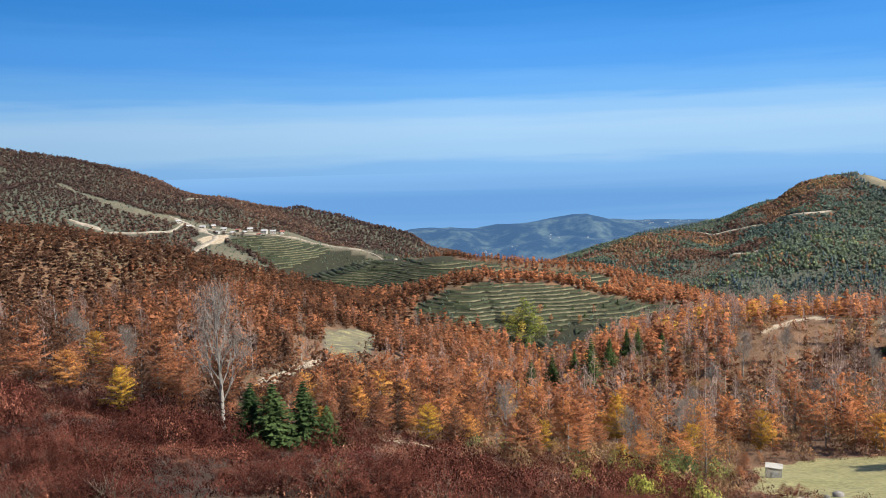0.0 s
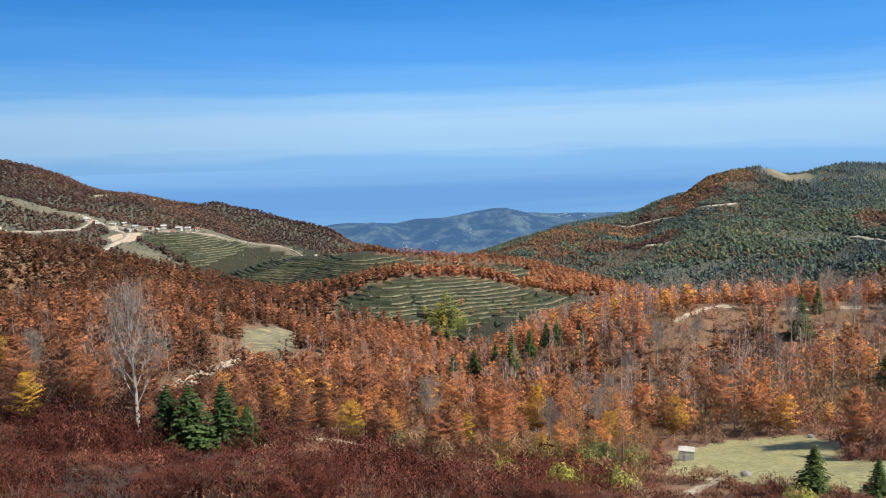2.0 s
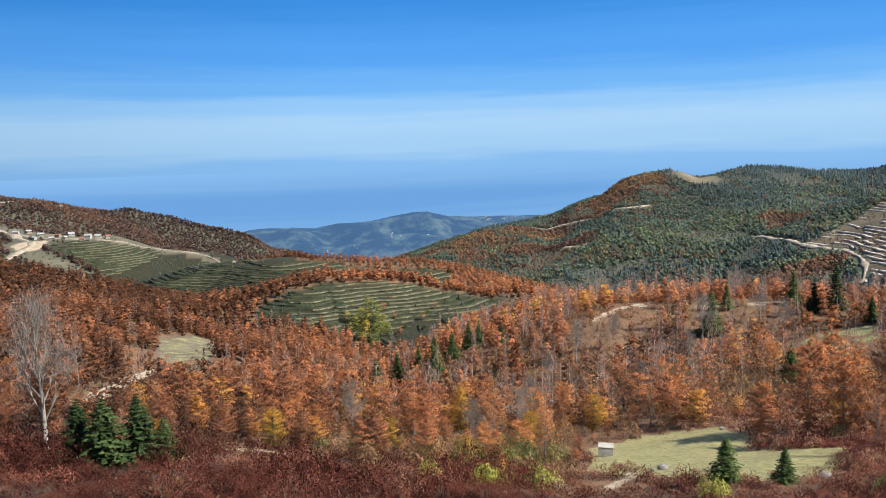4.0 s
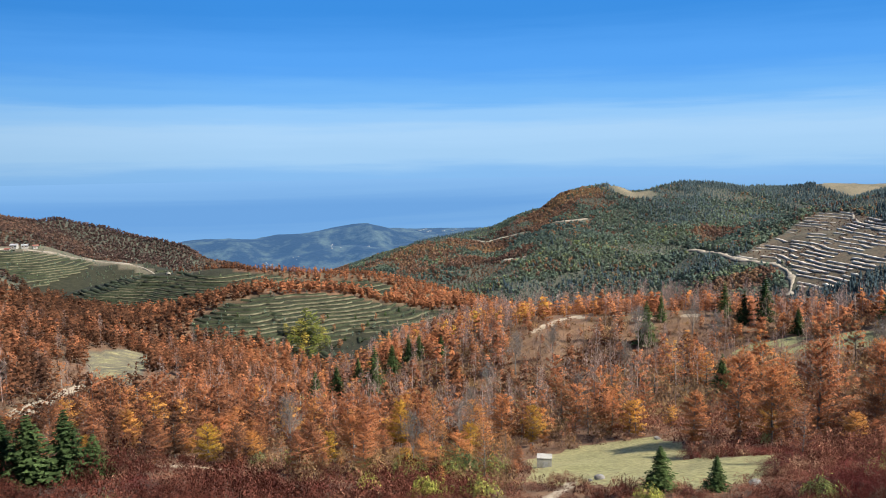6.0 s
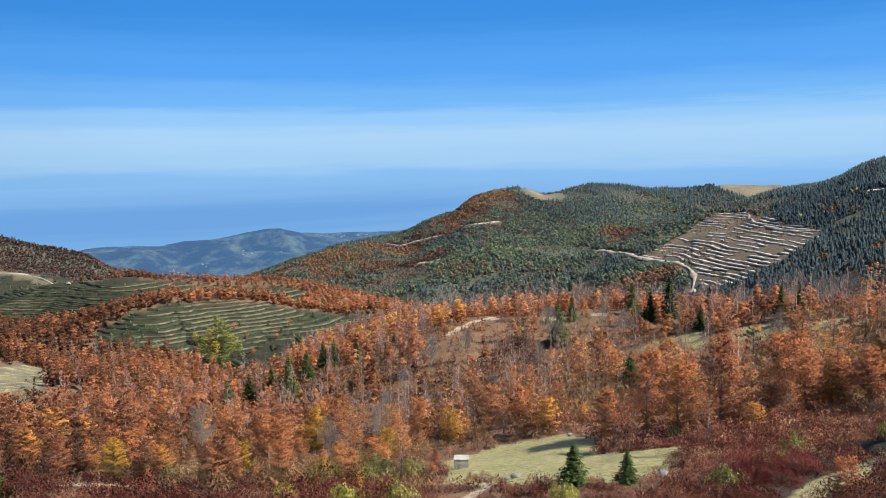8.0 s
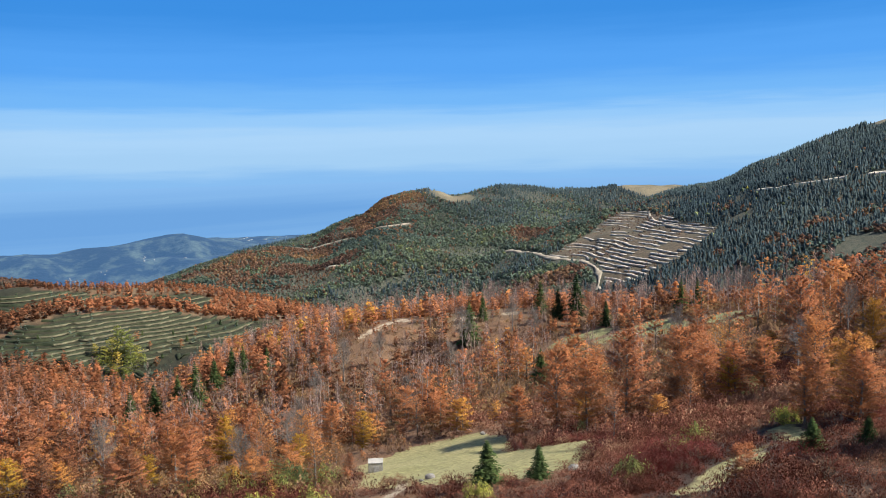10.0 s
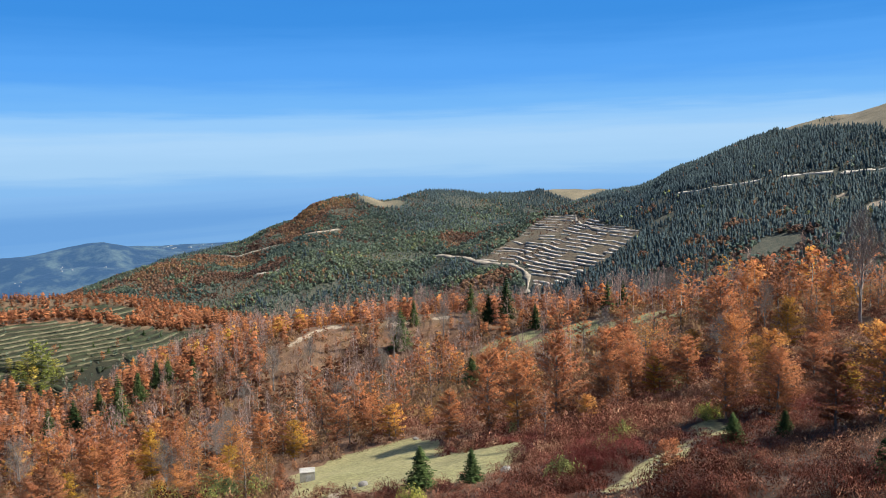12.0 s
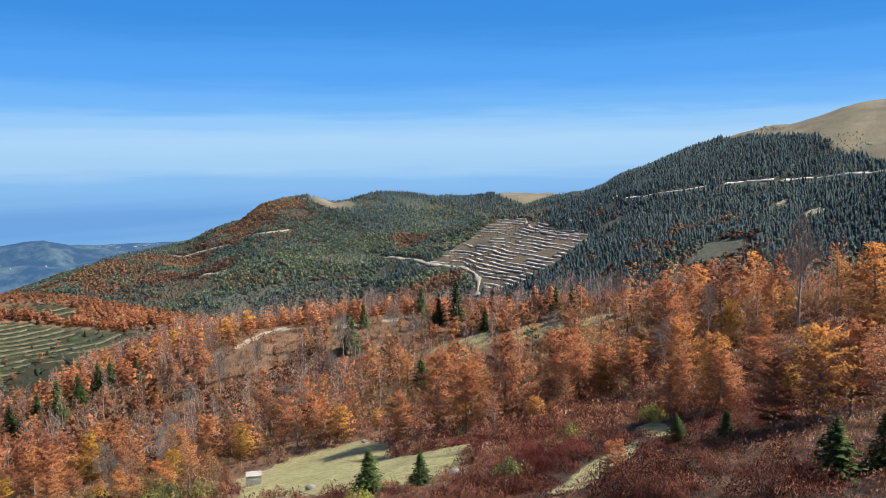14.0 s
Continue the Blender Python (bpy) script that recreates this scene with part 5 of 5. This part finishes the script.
# ---- roads, terraces, felled slope ----
def ribbon(name, points, width, material, lift=0.6, step=4.0, parent=None):
    """A road laid over the ground along bearings and distances."""
    pts = [np.array(polar(a, d)) for a, d in points]
    path = []
    for p, q in zip(pts, pts[1:]):
        n = max(2, int(np.linalg.norm(q - p) / step))
        path += [p + (q - p) * k / n for k in range(n)]
    path = np.array(path + [pts[-1]])
    for _ in range(3):
        path[1:-1] = (path[:-2] + 2 * path[1:-1] + path[2:]) / 4
    way = np.gradient(path, axis=0)
    way /= np.linalg.norm(way, axis=1, keepdims=True)
    side = np.stack([-way[:, 1], way[:, 0]], -1)
    w = width * np.clip(0.62 + 0.6 * fbm(path[:, 0], path[:, 1], 13.0, 3, 4), 0.2, 1.3)[:, None] / 2
    rows = []
    mid = land(path[:, 0], path[:, 1])
    for k, drop in ((-1.25, -1.5), (-1, 0), (1, 0), (1.25, -1.5)):
        e = path + side * w * k
        rows.append(np.column_stack([e, np.maximum(land(e[:, 0], e[:, 1]), mid - 0.3) + lift + drop]))
    co = np.stack(rows, 1).reshape(-1, 3)
    quads = np.array([(4 * i + j, 4 * i + j + 1, 4 * i + j + 5, 4 * i + j + 4) for i in range(len(path) - 1) for j in range(3)])
    me = quad_mesh(name, co, quads)
    me.materials.append(material)
    o = new(name, me)
    if parent:
        o.parent = parent
    return o


for label, width, points in ROADS:
    tagged(ribbon("road", points, width, m_cut if "rocky" in label else m_earth, 0.8), label, "road", kind="structure")


def terrace_rows(zone, lo, hi, near, far, levels, wide, tall, step, seed, broken=-2.0):
    """Lengths of row along the contours of a slope that rises away from the camera: lists of (position, outward direction)."""
    az = np.arange(lo, hi, step)
    rr = np.linspace(near, far, 140)
    A, Rr = np.meshgrid(np.radians(az), rr, indexing="ij")
    Z = land(Rr * np.sin(A), Rr * np.cos(A))
    rows = []
    for li, level in enumerate(levels):
        run = []
        for i in range(len(az)):
            over = (Z[i, :-1] < level) & (Z[i, 1:] >= level)
            k = int(np.argmax(over))
            ok = bool(over.any())
            if ok:
                d = rr[k] + (rr[k + 1] - rr[k]) * (level - Z[i, k]) / (Z[i, k + 1] - Z[i, k])
                px, py = polar(az[i], d)
                ok = bool(zone(np.array(px), np.array(py))) and float(fbm(np.array(px), np.array(py), 22.0, 2, seed + li)) > broken
                ok = ok and (not run or abs(d - run[-1][2]) < 26)
            if ok:
                run.append((px, py, d))
            else:
                if len(run) > 3:
                    rows.append(run)
                run = []
        if len(run) > 3:
            rows.append(run)
    return rows


def row_mesh(name, run, wide, tall, material, shift=0.0, seed=0):
    p = np.array([(a, b) for a, b, _ in run])
    way = np.gradient(p, axis=0)
    way /= np.linalg.norm(way, axis=1, keepdims=True)
    out = np.stack([-way[:, 1], way[:, 0]], -1)
    out *= np.sign((out * p).sum(1))[:, None]
    lump = np.clip(1 + 0.42 * fbm(p[:, 0], p[:, 1], 4.0, 2, seed), 0.3, 1.8)
    mid = land(p[:, 0], p[:, 1])
    rows = []
    for k, h in ((-0.5, -0.9), (-0.42, 0.75), (0.0, 1.0), (0.42, 0.8), (0.5, -0.3)):
        e = p + out * (k * wide + shift) * lump[:, None]
        rows.append(np.column_stack([e, mid + (tall * h * lump if h > 0 else tall * h)]))
    co = np.stack(rows, 1).reshape(-1, 3)
    quads = np.array([(5 * i + j, 5 * i + j + 1, 5 * i + j + 6, 5 * i + j + 5) for i in range(len(p) - 1) for j in range(4)])
    me = quad_mesh(name, co, quads)
    me.materials.append(material)
    return me


def terraced_field(name, label, zone, lo, hi, near, far, levels, wide, tall, step, seed, path=True):
    root = tagged(new(name), label, "terraces", kind="structure")
    for i, run in enumerate(terrace_rows(zone, lo, hi, near, far, levels, wide, tall, step, seed, -1.15)):
        o = new("hedge_row", row_mesh("hedge_row", run, wide, tall, m_tea, 0.0, seed + i))
        o.parent = root
        if path and len(run) > 6:
            o = new("terrace_path", row_mesh("terrace_path", run[(i * 5) % (len(run) // 2):][: 4 + len(run) * 3 // 4], 0.8 if wide > 3 else 0.6, 0.45, m_path, -wide * 0.72, seed + i))
            o.parent = root


terraced_field("tea_terraces", "green tea terraces curving round a knoll", tea_knoll, -2.2, 17, 380, 522, np.arange(-122, -76, 1.35), 2.6, 1.0, 0.16, 101)
terraced_field("upper_tea_terraces", "green tea terraces on the rise behind the knoll", tea_back, -9.0, 12.5, 612, 742, np.arange(-132, -90, 2.0), 4.0, 1.2, 0.16, 141)
terraced_field("spur_tea_terraces", "dark green tea terraces below the hamlet", tea_left, -15.5, -1.0, 674, 985, np.arange(-152, -80, 1.6), 4.2, 1.4, 0.14, 181)

felled = tagged(new("felled_slope"), "felled slope with pale benches and brushwood between", "felled slope", kind="structure")
for i, run in enumerate(terrace_rows(lambda x, y: inside(x, y, FELLED), 35.5, 49, 800, 1290, np.arange(-150, -50, 2.7), 5, 1, 0.16, 221, -0.55)):
    o = new("bench", row_mesh("bench", run, 4.4, 0.8, m_cut, 0.0, 221 + i))
    o.parent = felled

# bushes among the tea
rng = np.random.default_rng(52)
bx, by = strewn(rng, 392, 985, 7.0, -15, 17)
keep = (tea_left(bx, by) | tea_knoll(bx, by) | tea_back(bx, by)) & (fbm(bx, by, 30.0, 3, 158) > rng.uniform(-0.25, 0.9, len(bx)))
wood("terrace_scrub", back_beech, bx[keep], by[keep], rng.uniform(0.2, 0.5, keep.sum()), rng.uniform(0, 0.6, keep.sum()), [m_green], "dark bushes scattered between the tea rows", "scrub", rng)

# young spruces and brushwood left standing on the felled slope
rng = np.random.default_rng(51)
bx, by = strewn(rng, 800, 1290, 6.5, 35.5, 49)
keep = inside(bx, by, FELLED) & (fbm(bx, by, 60.0, 2, 58) > rng.uniform(-0.4, 0.9, len(bx)))
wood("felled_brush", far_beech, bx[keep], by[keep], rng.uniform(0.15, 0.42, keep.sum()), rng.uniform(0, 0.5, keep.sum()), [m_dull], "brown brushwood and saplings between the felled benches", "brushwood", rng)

# ---- hamlet on the spur, and small things in the near meadow ----
def part(name, bm, material, parent, label=""):
    me = bpy.data.meshes.new(name)
    bm.to_mesh(me)
    bm.free()
    me.materials.append(material)
    o = new(name, me)
    o.parent = parent
    return tagged(o, label)


def box(size, at, bevel=0.0):
    bm = bmesh.new()
    bmesh.ops.create_cube(bm, size=1.0)
    bmesh.ops.scale(bm, vec=size, verts=bm.verts)
    bmesh.ops.translate(bm, vec=at, verts=bm.verts)
    if bevel:
        bmesh.ops.bevel(bm, geom=bm.edges[:], offset=bevel, segments=2, affect="EDGES")
    return bm


def gable(length, width, eaves, rise, over=0.5, thick=0.18):
    bm = bmesh.new()
    for side in (-1, 1):
        x0, x1 = -length / 2 - over, length / 2 + over
        y0, z0 = side * (width / 2 + over), eaves - over * rise / (width / 2)
        v = [bm.verts.new(p) for p in ((x0, y0, z0), (x1, y0, z0), (x1, 0, eaves + rise), (x0, 0, eaves + rise), (x0, y0, z0 + thick), (x1, y0, z0 + thick), (x1, 0, eaves + rise + thick), (x0, 0, eaves + rise + thick))]
        for f in ((0, 1, 2, 3), (4, 5, 6, 7), (0, 1, 5, 4), (1, 2, 6, 5), (2, 3, 7, 6), (3, 0, 4, 7)):
            bm.faces.new([v[k] for k in f])
    bmesh.ops.recalc_face_normals(bm, faces=bm.faces)
    return bm


def house(bearing, distance, turn, length, width, eaves, wall, roof, label):
    px, py = polar(bearing, distance)
    root = tagged(new("house"), label, "house", "houses of the hamlet")
    root.matrix_world = pose(px, py, float(land(px, py)) + 0.2, 0, 0, turn)
    rise = width * 0.28
    bm = bmesh.new()
    hx, hy = length / 2, width / 2
    low = [bm.verts.new((sx * hx, sy * hy, -1.5)) for sx, sy in ((-1, -1), (1, -1), (1, 1), (-1, 1))]
    top = [bm.verts.new((sx * hx, sy * hy, eaves)) for sx, sy in ((-1, -1), (1, -1), (1, 1), (-1, 1))]
    peak = [bm.verts.new((-hx, 0, eaves + rise)), bm.verts.new((hx, 0, eaves + rise))]
    for f in ((low[0], low[1], top[1], top[0]), (low[2], low[3], top[3], top[2]), (low[1], low[2], top[2], peak[1], top[1]), (low[3], low[0], top[0], peak[0], top[3])):
        bm.faces.new(f)
    bmesh.ops.recalc_face_normals(bm, faces=bm.faces)
    part("wall", bm, wall, root)
    part("roof", gable(length, width, eaves, rise), roof, root)
    part("door", box((0.95, 0.08, 2.0), (-length * 0.1, -hy - 0.03, 1.0)), m_wall_wood, root)
    for k in (-0.33, 0.18, 0.38):
        part("window", box((0.9, 0.08, 1.0), (length * k, -hy - 0.03, eaves * 0.55)), m_dark, root)


HOUSES = [(-13.8, 1040, 20, 9, 6.5, 4.2, m_wall_white, m_roof_grey), (-12.8, 1000, -15, 10, 7, 4.6, m_wall_white, m_roof_grey), (-12.2, 998, 5, 9, 6, 4.0, m_wall_white, m_roof_grey),
          (-11.6, 992, 30, 8, 6, 3.6, m_wall_white, m_roof_red), (-14.6, 1022, -30, 8, 6, 3.6, m_wall_wood, m_roof_red), (-15.6, 1038, 10, 9, 6, 3.8, m_wall_white, m_roof_grey),
          (-16.3, 1052, 45, 8, 5.5, 3.4, m_wall_wood, m_roof_grey), (-17.0, 1046, -10, 9, 6, 3.6, m_wall_white, m_roof_grey), (-15.0, 1002, 25, 7, 5, 3.2, m_wall_wood, m_roof_grey),
          (-16.0, 1012, -40, 7, 5, 3.2, m_wall_white, m_roof_grey), (-14.2, 1000, 70, 7, 5, 3.2, m_wall_wood, m_roof_grey), (-17.9, 1062, 15, 8, 5, 3.2, m_wall_wood, m_roof_grey),
          (-13.2, 985, -5, 7, 5, 3.0, m_wall_white, m_roof_red), (-18.6, 1085, 30, 8, 6, 3.4, m_wall_white, m_roof_grey)]
for bearing, distance, turn, length, width, eaves, wall, roof in HOUSES:
    colour = "whitewashed" if wall is m_wall_white else "weathered timber"
    cover = "red tiled" if roof is m_roof_red else "grey sheet-metal"
    house(bearing, distance, turn, length * 0.72, width * 0.72, eaves * 0.72, wall, roof, f"small {colour} upland house with a {cover} roof")

# concrete water trough-house at the meadow's edge
tank = tagged(new("water_tank"), "small pale concrete water tank at the meadow's edge", "tank")
tank.matrix_world = pose(35.6, 82.6, float(land(35.6, 82.6)) - 0.2, 0, 0, -24)
part("body", box((1.7, 1.5, 1.5), (0, 0, 0.7), 0.04), m_concrete, tank)
part("lid", box((1.78, 1.58, 0.09), (0, 0, 1.495), 0.02), m_concrete, tank, "overhanging concrete lid")
part("hatch", box((0.6, 0.05, 0.7), (0.1, -0.765, 0.75), 0.01), m_roof_grey, tank, "grey metal hatch")


def boulder(px, py, size, seed):
    r = random.Random(seed)
    bm = bmesh.new()
    bmesh.ops.create_icosphere(bm, subdivisions=3, radius=0.5)
    for v in bm.verts:
        n = noise.noise(v.co * 2.2 + Vector((seed, 0, 0))) * 0.22 + noise.noise(v.co * 5.0 + Vector((0, seed, 0))) * 0.08
        v.co *= 1 + n
    bmesh.ops.scale(bm, vec=(size * 1.3, size, size * 0.8), verts=bm.verts)
    me = bpy.data.meshes.new("boulder")
    bm.to_mesh(me)
    bm.free()
    me.materials.append(m_rock)
    o = new("boulder", me)
    o.matrix_world = pose(px, py, float(land(px, py)) + size * 0.2, r.uniform(-15, 15), r.uniform(-15, 15), r.uniform(0, 360))
    tagged(o, "grey weathered boulder lying in the grass", "boulder", "boulders")


for k, (px, py, size) in enumerate(((35.2, 68, 0.85), (58.5, 95.6, 0.7), (33.9, 67.4, 0.4), (40, 51, 0.8), (49, 58, 0.6), (62, 30, 0.8))):
    boulder(px, py, size, k + 3)


# dead pale trunks standing in the wood
for k, (px, py, tall) in enumerate(((125.0, 63.0, 6.5), (136.0, 66.0, 5.5), (118.0, 80.0, 5.0), (70.0, 96.0, 4.5), (14.0, 88.0, 4.5))):
    r = np.random.default_rng(400 + k)
    pieces = [limb([(0, 0, -0.4), (0.05, 0.02, tall * 0.5), (0.02 + 0.1 * (k % 2), 0.05, tall)], [0.13, 0.10, 0.05], 6, 0)]
    for _ in range(4):
        z0, ang = r.uniform(0.4, 0.95) * tall, r.uniform(0, 6.28)
        pieces.append(limb([(0.03, 0.02, z0), (0.03 + 0.5 * math.cos(ang), 0.5 * math.sin(ang), z0 + 0.35)], [0.035, 0.012], 4, 0))
    o = new("dead_trunk", to_mesh("dead_trunk", merge(pieces), [m_bark]))
    o.matrix_world = pose(px, py, float(land(px, py)), 0, 0, 50 * k)
    tagged(o, "dead pale tree trunk with broken branch stubs", "tree trunk", "dead trunks")

# pale buildings of the coastal towns, far below
r = np.random.default_rng(77)
towns = []
for lo, hi, near, far, count in ((11.5, 18.5, 3010, 3280, 60), (6.5, 11.0, 2610, 2740, 6), (3.0, 5.5, 2590, 2640, 9)):
    for _ in range(count):
        bx, by = polar(r.uniform(lo, hi), r.uniform(near, far))
        w, d, h = r.uniform(2.5, 6) * (2.5 if r.uniform() < 0.15 and near > 3000 else 1), r.uniform(3, 6), r.uniform(1.2, 2.8)
        z = float(far_height(np.array(bx), np.array(by))) - 2
        c = np.array([(sx * w / 2, sy * d / 2, sz * (h + 2)) for sz in (0, 1) for sx, sy in ((-1, -1), (1, -1), (1, 1), (-1, 1))]) + (bx, by, z)
        towns.append((c, np.array([(0, 1, 5, 4), (1, 2, 6, 5), (2, 3, 7, 6), (3, 0, 4, 7), (4, 5, 6, 7)]), np.zeros(5, int)))
tagged(new("coastal_town", to_mesh("coastal_town", merge(towns), [m_town])), "pale scattered buildings of towns along the coast", "town", kind="stuff")
